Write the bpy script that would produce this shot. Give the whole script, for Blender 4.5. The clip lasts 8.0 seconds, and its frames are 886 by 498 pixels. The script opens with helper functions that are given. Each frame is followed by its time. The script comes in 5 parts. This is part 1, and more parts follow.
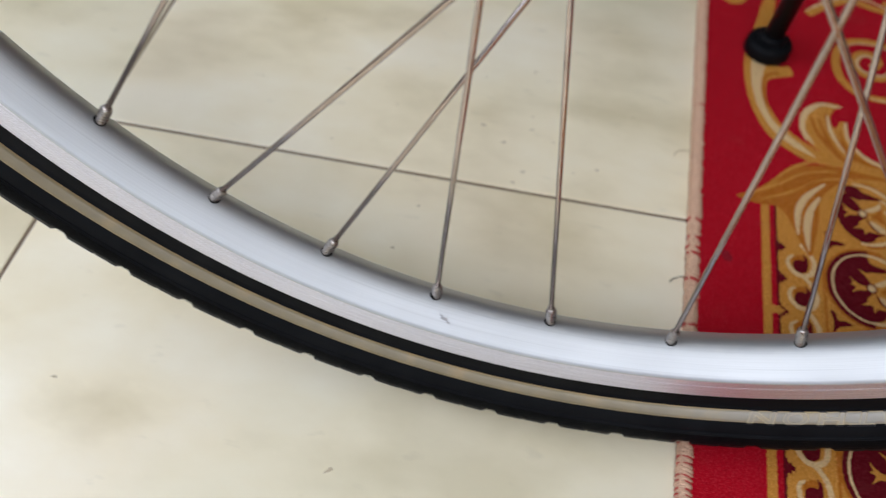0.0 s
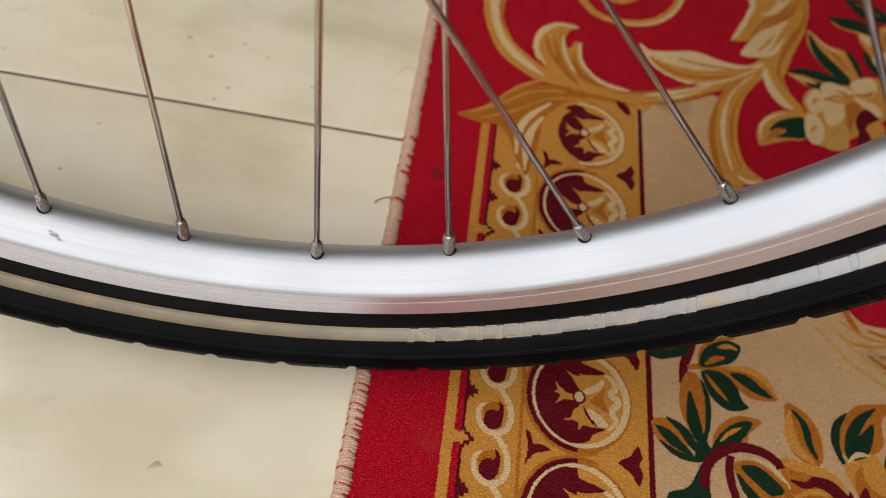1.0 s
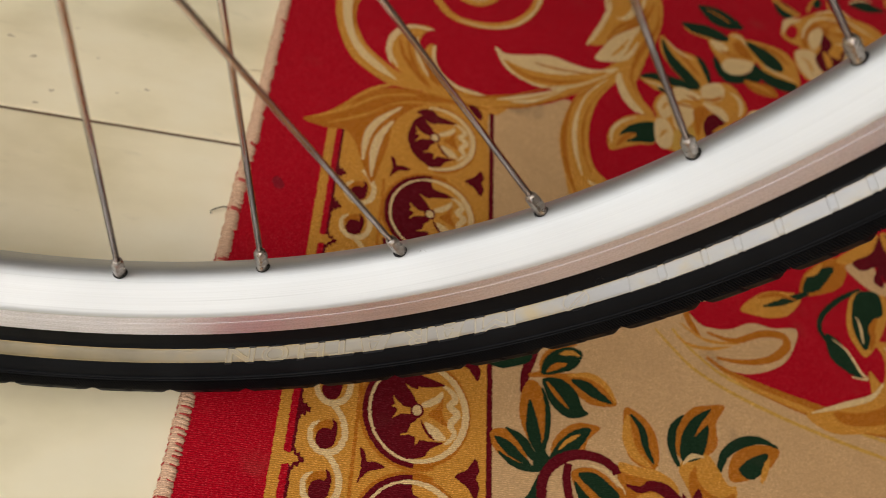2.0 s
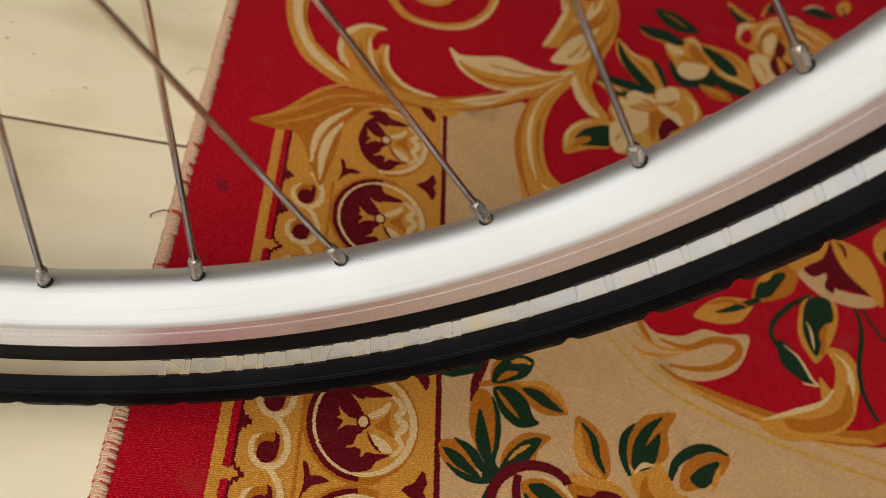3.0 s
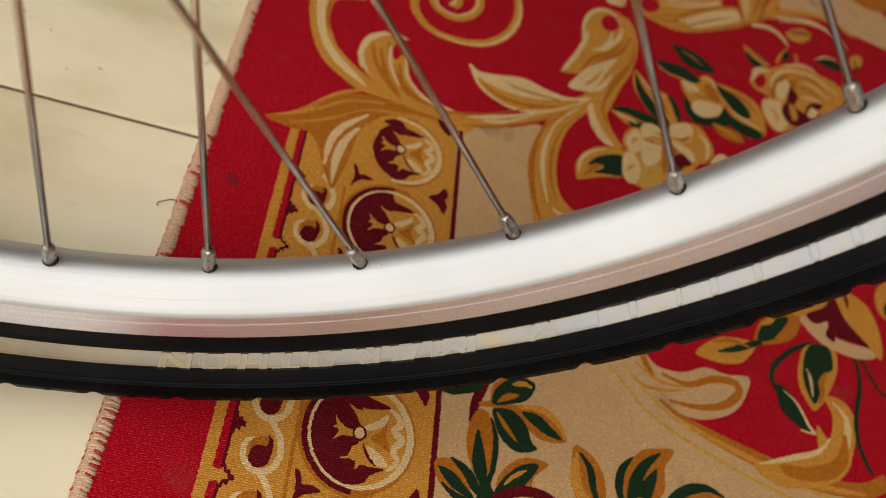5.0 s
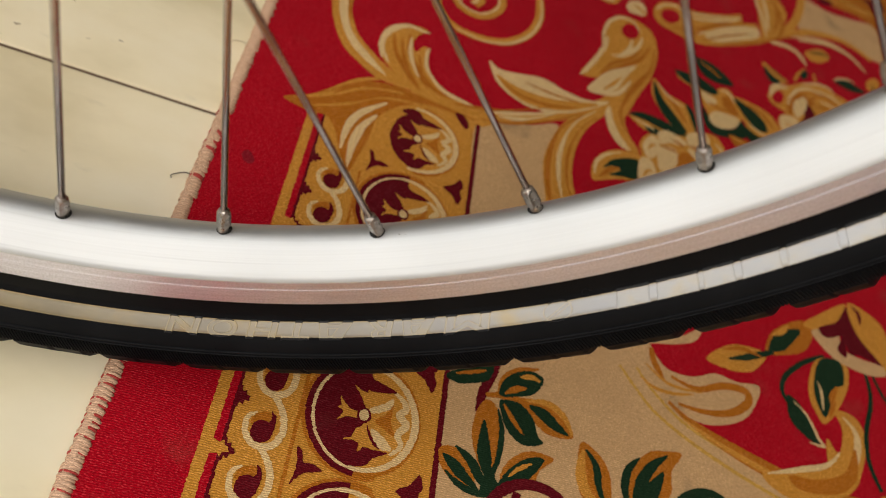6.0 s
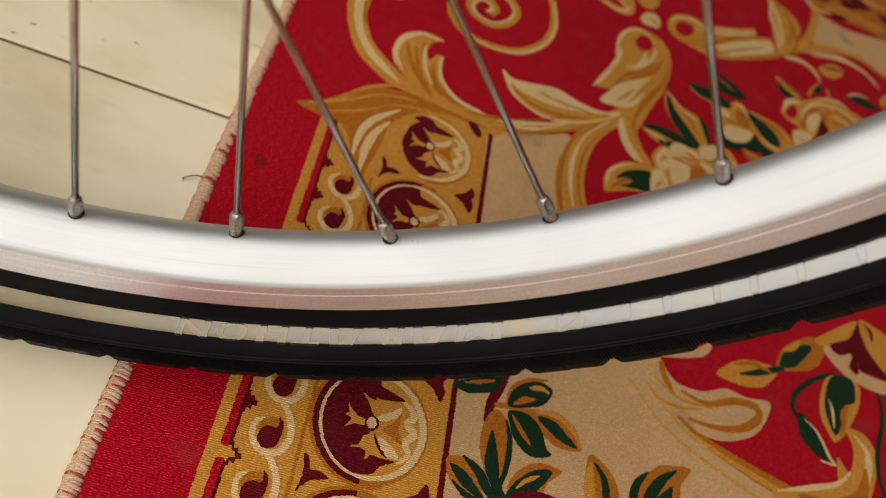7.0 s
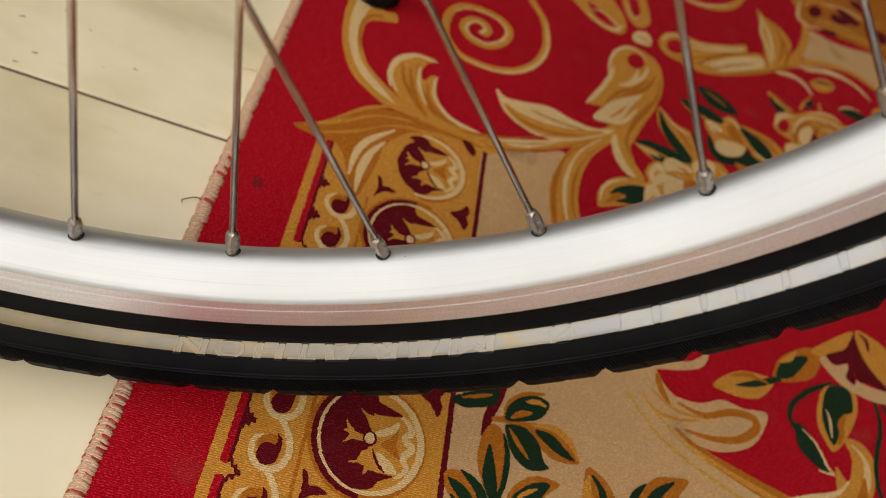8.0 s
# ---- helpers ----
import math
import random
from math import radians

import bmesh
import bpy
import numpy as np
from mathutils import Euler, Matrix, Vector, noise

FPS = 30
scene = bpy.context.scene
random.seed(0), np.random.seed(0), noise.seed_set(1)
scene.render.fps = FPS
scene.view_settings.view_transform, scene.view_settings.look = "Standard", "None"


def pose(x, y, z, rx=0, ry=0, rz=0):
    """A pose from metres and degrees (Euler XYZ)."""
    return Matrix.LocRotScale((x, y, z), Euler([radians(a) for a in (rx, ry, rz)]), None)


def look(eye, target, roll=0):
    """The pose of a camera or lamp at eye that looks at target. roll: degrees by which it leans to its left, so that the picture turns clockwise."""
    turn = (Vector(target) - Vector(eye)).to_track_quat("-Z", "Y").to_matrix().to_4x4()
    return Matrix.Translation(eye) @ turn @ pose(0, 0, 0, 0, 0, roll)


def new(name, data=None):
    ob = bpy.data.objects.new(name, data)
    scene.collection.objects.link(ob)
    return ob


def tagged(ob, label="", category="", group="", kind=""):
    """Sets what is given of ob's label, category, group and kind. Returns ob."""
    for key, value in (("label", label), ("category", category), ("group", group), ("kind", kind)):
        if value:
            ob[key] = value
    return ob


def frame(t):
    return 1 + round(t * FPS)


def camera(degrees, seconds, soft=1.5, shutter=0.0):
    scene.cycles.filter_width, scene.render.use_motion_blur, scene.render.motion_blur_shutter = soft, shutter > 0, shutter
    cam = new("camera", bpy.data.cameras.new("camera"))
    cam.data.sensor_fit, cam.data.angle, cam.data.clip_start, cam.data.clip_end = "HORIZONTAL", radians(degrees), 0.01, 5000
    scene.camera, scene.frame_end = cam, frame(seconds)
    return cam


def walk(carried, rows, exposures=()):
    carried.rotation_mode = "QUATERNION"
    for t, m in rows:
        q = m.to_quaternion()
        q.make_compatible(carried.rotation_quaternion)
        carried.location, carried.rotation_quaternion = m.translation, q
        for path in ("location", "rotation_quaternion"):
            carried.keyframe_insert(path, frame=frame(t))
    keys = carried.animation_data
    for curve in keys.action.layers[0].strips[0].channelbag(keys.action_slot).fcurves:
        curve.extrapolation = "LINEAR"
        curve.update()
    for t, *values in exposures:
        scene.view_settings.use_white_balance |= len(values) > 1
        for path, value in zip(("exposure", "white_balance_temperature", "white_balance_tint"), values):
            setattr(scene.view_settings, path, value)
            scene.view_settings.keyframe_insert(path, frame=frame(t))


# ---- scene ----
cam = camera(59.09, 8.0, soft=0.6, shutter=0.14)
cam.data.dof.use_dof, cam.data.dof.focus_distance, cam.data.dof.aperture_fstop = True, 0.295, 9.0
PATH = [
    (0, -0.0302, -0.2173, 0.3597, 35.84, -2.82, 10.88),
    (0.2, -0.0065, -0.2122, 0.3511, 35.14, -4.90, 9.31),
    (0.5, 0.0374, -0.2084, 0.3348, 34.68, -6.76, 7.51),
    (0.8, 0.0654, -0.2018, 0.3308, 34.18, -8.04, 6.04),
    (1, 0.0727, -0.2010, 0.3258, 34.07, -9.09, 5.16),
    (1.5, 0.0781, -0.1956, 0.3241, 33.87, -11.18, 2.98),
    (2, 0.1084, -0.1872, 0.3279, 34.63, -13.75, 0.75),
    (2.2, 0.1188, -0.1827, 0.3288, 34.63, -14.26, 0.26),
    (3.3, 0.1165, -0.1793, 0.3231, 35.21, -16.42, -0.82),
    (3.5, 0.1176, -0.1807, 0.3225, 35.77, -16.75, -0.57),
    (4, 0.1039, -0.1834, 0.3127, 35.77, -17.42, 0.44),
    (4.5, 0.0967, -0.1839, 0.3065, 35.76, -18.44, 1.69),
    (4.7, 0.1041, -0.1780, 0.3137, 35.42, -19.05, 2.07),
    (5.8, 0.1071, -0.1864, 0.3032, 35.98, -21.28, 4.82),
    (6, 0.1061, -0.1889, 0.2988, 36.10, -21.45, 5.25),
    (6.5, 0.1072, -0.1873, 0.2931, 36.11, -21.77, 6.14),
    (7, 0.1045, -0.1883, 0.2965, 36.27, -21.77, 6.54),
    (7.5, 0.1054, -0.1907, 0.2980, 36.84, -21.43, 6.30),
    (8, 0.1074, -0.1928, 0.3005, 38.07, -21.00, 5.85),
]
walk(cam, [(t, pose(x, y, z, rx, ry, rz)) for t, x, y, z, rx, ry, rz in PATH], exposures=[(0.0, 0.01, 5800, 12.5), (0.5, 0.03, 5880, 14), (0.9, 0.04, 6250, 14), (1.5, 0.02, 6480, 13), (2.0, 0.06, 6980, 12), (3.5, 0.10, 7100, 12), (8.0, 0.10, 7080, 11.5)])

# ---- light: daylight through a wide garden door behind and beside the camera ----
world = bpy.data.worlds.new("sky")
scene.world = world
world.use_nodes = True
wn = world.node_tree.nodes
sky = wn.new("ShaderNodeTexSky")
sky.sky_type, sky.sun_disc = "NISHITA", False
sky.sun_elevation, sky.sun_rotation = radians(48), radians(200)
wn["Background"].inputs["Strength"].default_value = 0.08
world.node_tree.links.new(sky.outputs[0], wn["Background"].inputs["Color"])
sun_lamp = bpy.data.lights.new("sun", "SUN")
sun_lamp.energy, sun_lamp.angle, sun_lamp.color = 3.0, radians(0.5), (1, 0.95, 0.88)
new("sun", sun_lamp).matrix_world = look((-1.5, -8, 9), (-1.5, -4, 0))
door_light = bpy.data.lights.new("door_daylight", "AREA")
door_light.shape, door_light.size, door_light.size_y = "RECTANGLE", 1.3, 1.35
door_light.energy, door_light.color = 18.5, (1.0, 0.965, 0.915)
new("door_daylight", door_light).matrix_world = look((-0.1, -1.24, 1.55), (-0.1, 0.6, 1.0))

window_light = bpy.data.lights.new("window_daylight", "AREA")
window_light.shape, window_light.size, window_light.size_y = "RECTANGLE", 1.4, 1.9
window_light.energy, window_light.color = 21, (0.955, 0.985, 1.0)
new("window_daylight", window_light).matrix_world = look((-0.99, -0.28, 1.33), (0.6, -0.23, 0.9))


# ---- materials ----
class Nodes:
    """A material with a Principled shader and a few short-hands for its nodes."""

    def __init__(self, name, rough=0.5, metal=0.0):
        self.mat = bpy.data.materials.new(name)
        self.mat.use_nodes = True
        self.tree = self.mat.node_tree
        self.bsdf = self.tree.nodes["Principled BSDF"]
        self.bsdf.inputs["Roughness"].default_value = rough
        self.bsdf.inputs["Metallic"].default_value = metal
        self.where = self.tree.nodes.new("ShaderNodeTexCoord").outputs["Object"]

    def add(self, kind, **values):
        n = self.tree.nodes.new(kind)
        for k, v in values.items():
            n.inputs[k.replace("_", " ")].default_value = v
        return n

    def join(self, a, b):
        self.tree.links.new(a, b)

    def noise(self, scale, detail=4.0, stretch=(1, 1, 1)):
        m = self.add("ShaderNodeMapping", Scale=stretch)
        self.join(self.where, m.inputs["Vector"])
        n = self.add("ShaderNodeTexNoise", Scale=scale, Detail=detail)
        self.join(m.outputs[0], n.inputs["Vector"])
        return n.outputs[0]

    def ramp(self, value, stops):
        r = self.tree.nodes.new("ShaderNodeValToRGB")
        while len(r.color_ramp.elements) < len(stops):
            r.color_ramp.elements.new(0.5)
        for e, (p, c) in zip(r.color_ramp.elements, stops):
            e.position, e.color = p, (*c, 1) if len(c) == 3 else c
        self.join(value, r.inputs[0])
        return r.outputs[0]

    def mix(self, fac, a, b, blend="MIX"):
        m = self.tree.nodes.new("ShaderNodeMix")
        m.data_type, m.blend_type = "RGBA", blend
        for sock, v in ((m.inputs[0], fac), (m.inputs[6], a), (m.inputs[7], b)):
            if isinstance(v, bpy.types.NodeSocket):
                self.join(v, sock)
            elif isinstance(v, (int, float)):
                sock.default_value = v
            else:
                sock.default_value = (*v, 1)
        return m.outputs[2]

    def math(self, op, a, b=0.0):
        m = self.tree.nodes.new("ShaderNodeMath")
        m.operation = op
        for sock, v in ((m.inputs[0], a), (m.inputs[1], b)):
            if isinstance(v, bpy.types.NodeSocket):
                self.join(v, sock)
            else:
                sock.default_value = v
        return m.outputs[0]

    def radius(self):
        s = self.tree.nodes.new("ShaderNodeSeparateXYZ")
        self.join(self.where, s.inputs[0])
        xx = self.math("MULTIPLY", s.outputs[0], s.outputs[0])
        zz = self.math("MULTIPLY", s.outputs[2], s.outputs[2])
        return self.math("SQRT", self.math("ADD", xx, zz)), s

    def colour(self, c):
        if isinstance(c, bpy.types.NodeSocket):
            self.join(c, self.bsdf.inputs["Base Color"])
        else:
            self.bsdf.inputs["Base Color"].default_value = (*c, 1)

    def rough(self, v):
        self.join(v, self.bsdf.inputs["Roughness"])

    def bump(self, height, distance, strength=1.0):
        b = self.add("ShaderNodeBump", Strength=strength, Distance=distance)
        self.join(height, b.inputs["Height"])
        if self.bsdf.inputs["Normal"].links:
            self.join(self.bsdf.inputs["Normal"].links[0].from_socket, b.inputs["Normal"])
        self.join(b.outputs[0], self.bsdf.inputs["Normal"])


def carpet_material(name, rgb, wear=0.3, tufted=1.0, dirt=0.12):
    """Short woven pile: rows of little loops across the carpet, bright tips and shade between the rows painted into the
    colour, and an uneven dye.
    """
    n = Nodes(name, 0.95)
    sep = n.tree.nodes.new("ShaderNodeSeparateXYZ")
    n.join(n.where, sep.inputs[0])
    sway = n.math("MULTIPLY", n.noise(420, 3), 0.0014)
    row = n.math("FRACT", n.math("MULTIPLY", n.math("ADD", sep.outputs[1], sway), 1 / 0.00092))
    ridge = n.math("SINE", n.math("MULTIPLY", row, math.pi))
    bend = n.add("ShaderNodeMapping", Scale=(0.72, 1, 1))
    n.join(n.where, bend.inputs["Vector"])
    tuft = n.add("ShaderNodeTexVoronoi", Scale=980.0, Randomness=0.9)
    tuft.voronoi_dimensions = "2D"
    n.join(bend.outputs[0], tuft.inputs["Vector"])
    yarn = n.noise(2000, 3, (0.5, 1, 1))
    dye = n.noise(60, 5)
    soil = n.noise(34, 6)
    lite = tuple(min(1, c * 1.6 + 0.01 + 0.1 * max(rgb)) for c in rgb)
    # Painted shade for the gaps between rows; the ramp on loop places it.
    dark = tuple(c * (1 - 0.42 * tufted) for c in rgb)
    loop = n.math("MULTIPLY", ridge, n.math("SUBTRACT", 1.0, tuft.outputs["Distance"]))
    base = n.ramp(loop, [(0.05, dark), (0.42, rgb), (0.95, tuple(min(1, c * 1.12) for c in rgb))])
    pick = n.tree.nodes.new("ShaderNodeSeparateColor")
    n.join(tuft.outputs["Color"], pick.inputs[0])
    base = n.mix(n.math("MULTIPLY", pick.outputs[0], 0.40), base, tuple(c * 0.70 for c in rgb))
    # Bright fibre tips, painted along the crest of each row.
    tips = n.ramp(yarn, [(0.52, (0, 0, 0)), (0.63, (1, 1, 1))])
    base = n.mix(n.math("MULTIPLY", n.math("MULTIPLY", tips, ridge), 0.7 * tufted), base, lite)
    base = n.mix(n.math("MULTIPLY", n.ramp(dye, [(0.35, (0, 0, 0)), (0.7, (1, 1, 1))]), wear), base, tuple(c * 0.78 for c in rgb))
    grime = n.ramp(soil, [(0.62, (0, 0, 0)), (0.74, (1, 1, 1))])
    base = n.mix(n.math("MULTIPLY", grime, dirt), base, (0.12, 0.09, 0.06))
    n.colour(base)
    n.bsdf.inputs["Specular IOR Level"].default_value = 0.03
    n.bsdf.inputs["Sheen Weight"].default_value = 0.01
    n.bsdf.inputs["Sheen Roughness"].default_value = 0.5
    n.bump(n.math("ADD", n.math("MULTIPLY", yarn, 0.6), n.math("MULTIPLY", loop, 0.7)), 0.0006, 0.42 * tufted)
    return n.mat


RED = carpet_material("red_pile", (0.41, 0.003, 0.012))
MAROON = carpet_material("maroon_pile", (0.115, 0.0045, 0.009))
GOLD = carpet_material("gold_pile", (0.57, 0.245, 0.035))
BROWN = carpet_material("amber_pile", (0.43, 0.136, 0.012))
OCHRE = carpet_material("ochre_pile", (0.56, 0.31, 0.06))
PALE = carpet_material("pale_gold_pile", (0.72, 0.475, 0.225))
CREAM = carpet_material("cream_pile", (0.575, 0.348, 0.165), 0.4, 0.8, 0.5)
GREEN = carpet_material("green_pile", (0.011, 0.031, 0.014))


def rubber_material():
    n = Nodes("tyre_rubber", 0.5)
    n.bsdf.inputs["Specular IOR Level"].default_value = 0.07
    n.colour(n.mix(n.ramp(n.noise(45, 4), [(0.45, (0, 0, 0)), (0.75, (1, 1, 1))]), (0.0046, 0.0049, 0.0058), (0.0074, 0.0078, 0.0088)))
    n.rough(n.ramp(n.noise(120, 5), [(0.3, (0.40,) * 3), (0.7, (0.56,) * 3)]))
    n.bump(n.noise(1400, 3), 0.00008, 0.6)
    return n.mat


def band_material(name, masked, tint=0.3):
    """Reflective sidewall strip, yellowed along its edges, with a sheen painted in towards its right; on the lettering
    it ends where the strip ends.
    """
    n = Nodes(name, 0.3)
    r, s = n.radius()
    # Sheen put into the colour: tan at low x, bluish white at high x.
    strip_sheen = n.math("ADD", n.math("MULTIPLY", s.outputs[0], 2.5), n.math("MULTIPLY", n.noise(9, 2), 0.16))
    strip_sheen = n.ramp(strip_sheen, [(0.16, (0, 0, 0)), (0.44, (0.30,) * 3), (0.68, (0.8,) * 3), (0.85, (1.0,) * 3)])
    spots = n.noise(70, 5)
    dull_tan = n.ramp(spots, [(0.36, (0.200, 0.160, 0.088)), (0.55, (0.23, 0.184, 0.100)), (0.72, (0.30, 0.215, 0.10))])
    sheen_white = n.ramp(spots, [(0.38, (0.44, 0.472, 0.525)), (0.56, (0.47, 0.492, 0.515)), (0.72, (0.52, 0.46, 0.33))])
    # Mixes both tones by the painted sheen; the yellow spots are stains.
    stain = n.mix(strip_sheen, dull_tan, sheen_white)
    edge = n.math("MULTIPLY", n.math("ABSOLUTE", n.math("SUBTRACT", r, 0.32930)), 1 / 0.0021)
    edge = n.math("MULTIPLY", n.math("POWER", edge, 12.0), 0.7)
    base = n.mix(edge, stain, (0.50, 0.34, 0.13))
    if masked:
        inside = n.math("LESS_THAN", n.math("ABSOLUTE", n.math("SUBTRACT", r, 0.32930)), 0.00205)
        base = n.mix(inside, (0.0056, 0.0060, 0.0070), n.mix(tint, base, (0.72, 0.56, 0.30)))
    n.colour(base)
    n.rough(n.ramp(n.noise(160, 4), [(0.3, (0.3,) * 3), (0.7, (0.48,) * 3)]))
    n.bsdf.inputs["Coat Weight"].default_value = 0.12
    n.bsdf.inputs["Coat Roughness"].default_value = 0.2
    if masked:
        n.join(n.math("MULTIPLY", inside, 0.12), n.bsdf.inputs["Coat Weight"])
        n.join(n.math("ADD", n.math("MULTIPLY", inside, 0.20), 0.28), n.bsdf.inputs["Specular IOR Level"])
    n.bump(n.noise(900, 3), 0.00005, 0.5)
    return n.mat


def rim_material(name, tone, rough, streak, metal=1.0, fine=3200.0, run=9.0, grain=0.0):
    """Drawn aluminium: fine lines that run round with the rim."""
    n = Nodes(name, rough, metal)
    r, s = n.radius()
    cx = n.tree.nodes.new("ShaderNodeCombineXYZ")
    n.join(n.math("MULTIPLY", r, fine), cx.inputs[0])
    n.join(n.math("MULTIPLY", s.outputs[1], 2600.0), cx.inputs[1])
    n.join(n.math("MULTIPLY", s.outputs[0], run), cx.inputs[2])
    line = n.add("ShaderNodeTexNoise", Scale=1.0, Detail=3.0)
    n.join(cx.outputs[0], line.inputs["Vector"])
    dull = n.noise(30, 4)
    cy = n.tree.nodes.new("ShaderNodeCombineXYZ")
    n.join(n.math("MULTIPLY", r, 1500.0), cy.inputs[0])
    n.join(n.math("MULTIPLY", s.outputs[1], 1500.0), cy.inputs[1])
    n.join(n.math("MULTIPLY", s.outputs[0], 8.0), cy.inputs[2])
    mark = n.add("ShaderNodeTexNoise", Scale=1.0, Detail=2.0)
    n.join(cy.outputs[0], mark.inputs["Vector"])
    base = n.mix(n.ramp(line.outputs[0], [(0.32, (0, 0, 0)), (0.68, (streak,) * 3)]), tone, tuple(c * 0.62 for c in tone))
    if grain:
        base = n.mix(n.ramp(n.noise(1500, 3), [(0.4, (0, 0, 0)), (0.65, (grain,) * 3)]), base, tuple(c * 0.6 for c in tone))
    n.colour(n.mix(n.ramp(mark.outputs[0], [(0.62, (0, 0, 0)), (0.70, (0.22,) * 3)]), base, tuple(c * 0.6 for c in tone)))
    n.rough(n.math("ADD", n.math("MULTIPLY", n.math("ADD", dull, line.outputs[0]), 0.12), rough - 0.12))
    n.bump(line.outputs[0], 0.00003, 0.5 * streak + 0.15)
    return n.mat


def plain_metal(name, rgb, rough, grain=400):
    n = Nodes(name, rough, 1.0)
    n.colour(n.mix(n.ramp(n.noise(grain, 4), [(0.35, (0, 0, 0)), (0.7, (1, 1, 1))]), rgb, tuple(c * 0.7 for c in rgb)))
    n.rough(n.ramp(n.noise(grain * 0.6, 4), [(0.3, (rough * 0.75,) * 3), (0.7, (rough * 1.3,) * 3)]))
    return n.mat


def tile_material():
    """Polished cream porcelain with soft greenish clouds, faint veins and dull scuffs."""
    n = Nodes("cream_porcelain", 0.16)
    info = n.tree.nodes.new("ShaderNodeObjectInfo")
    geo = n.tree.nodes.new("ShaderNodeNewGeometry")
    shift = n.add("ShaderNodeVectorMath")
    n.join(geo.outputs["Position"], shift.inputs[0])
    rnd = n.tree.nodes.new("ShaderNodeCombineXYZ")
    n.join(n.math("MULTIPLY", info.outputs["Random"], 7.0), rnd.inputs[0])
    n.join(rnd.outputs[0], shift.inputs[1])
    n.where = shift.outputs[0]
    cloud = n.ramp(n.noise(8.0, 5, (1, 1.7, 1)), [(0.34, (0.70, 0.605, 0.385)), (0.5, (0.865, 0.765, 0.535)), (0.66, (0.925, 0.845, 0.645))])
    warm = n.ramp(n.noise(9, 3, (1, 0.5, 1)), [(0.45, (0, 0, 0)), (0.8, (1, 1, 1))])
    base = n.mix(n.math("MULTIPLY", warm, 0.35), cloud, (0.66, 0.56, 0.42))
    patch = n.ramp(n.noise(3.2, 3), [(0.46, (0, 0, 0)), (0.62, (1, 1, 1))])
    base = n.mix(n.math("MULTIPLY", patch, 0.32), base, (0.62, 0.60, 0.44))
    scuff = n.ramp(n.noise(38, 6, (1, 2.5, 1)), [(0.64, (0, 0, 0)), (0.72, (1, 1, 1))])
    base = n.mix(n.math("MULTIPLY", scuff, 0.14), base, (0.36, 0.32, 0.22))
    n.colour(base)
    n.rough(n.ramp(n.noise(14, 5), [(0.3, (0.12,) * 3), (0.7, (0.26,) * 3)]))
    n.bump(n.noise(6, 2), 0.0006, 0.15)
    return n.mat


def paint_material(name, rgb, rough=0.6, grain=60):
    n = Nodes(name, rough)
    n.colour(n.mix(n.ramp(n.noise(grain, 4), [(0.35, (0, 0, 0)), (0.7, (1, 1, 1))]), rgb, tuple(c * 0.88 for c in rgb)))
    n.bump(n.noise(grain * 6, 3), 0.0003, 0.25)
    return n.mat


RUBBER = rubber_material()
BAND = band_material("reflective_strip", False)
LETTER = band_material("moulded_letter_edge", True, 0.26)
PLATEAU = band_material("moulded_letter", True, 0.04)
RIM = rim_material("anodised_aluminium", (0.560, 0.573, 0.575), 0.54, 0.13, 0.90)
TRACK = rim_material("machined_aluminium", (0.88, 0.88, 1.0), 0.50, 0.34, 1.0, 2400.0, 70.0, 0.40)
STEEL = plain_metal("stainless_steel", (0.56, 0.47, 0.43), 0.16, 60)
NICKEL = plain_metal("nickel_plate", (0.46, 0.41, 0.37), 0.30, 700)
HOLE = paint_material("shadowed_hole", (0.012, 0.012, 0.012), 0.8)
TILE = tile_material()
GROUT = paint_material("brown_grout", (0.16, 0.105, 0.068), 0.9, 300)
WALL = paint_material("white_wall_paint", (0.52, 0.49, 0.43), 0.7, 8)
FAR_WALL = paint_material("brown_wall_paint", (0.22, 0.175, 0.135), 0.7, 8)
CEIL = paint_material("white_ceiling_paint", (0.72, 0.71, 0.69), 0.8, 8)
BLACK = paint_material("black_plastic", (0.007, 0.006, 0.006), 0.38, 200)
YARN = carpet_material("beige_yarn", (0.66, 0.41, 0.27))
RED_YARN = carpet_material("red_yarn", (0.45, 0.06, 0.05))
CRUMB = paint_material("tan_crumb", (0.56, 0.47, 0.30), 0.9, 900)
DIRT = paint_material("dark_dust", (0.07, 0.06, 0.04), 0.9, 900)
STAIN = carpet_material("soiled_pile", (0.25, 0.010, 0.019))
GREY_DUST = paint_material("grey_dust", (0.44, 0.43, 0.43), 0.8, 900)
SMEAR = paint_material("tan_smear", (0.54, 0.45, 0.30), 0.8, 900)


# ---- building helpers ----
def mesh_of(name, verts, faces, material, smooth=True, crease=0):
    me = bpy.data.meshes.new(name)
    me.from_pydata([tuple(v) for v in verts], [], faces)
    me.materials.append(material)
    if smooth:
        me.polygons.foreach_set("use_smooth", [True] * len(me.polygons))
    me.update()
    if crease:
        me.set_sharp_from_angle(angle=radians(crease))
    return me


def part(name, me, parent, label="", kind="", at=None):
    ob = new(name, me)
    ob.parent = parent
    if at is not None:
        ob.matrix_basis = at
    return tagged(ob, label=label, kind=kind)


def box(name, lo, hi, material, bevel=0.0):
    bm = bmesh.new()
    bmesh.ops.create_cube(bm, size=1)
    for v in bm.verts:
        v.co = Vector([(a + b) / 2 + c * (b - a) for a, b, c in zip(lo, hi, v.co)])
    if bevel:
        bmesh.ops.bevel(bm, geom=bm.edges[:], offset=bevel, segments=2, affect="EDGES", profile=0.6)
    me = bpy.data.meshes.new(name)
    bm.to_mesh(me)
    bm.free()
    me.materials.append(material)
    return me


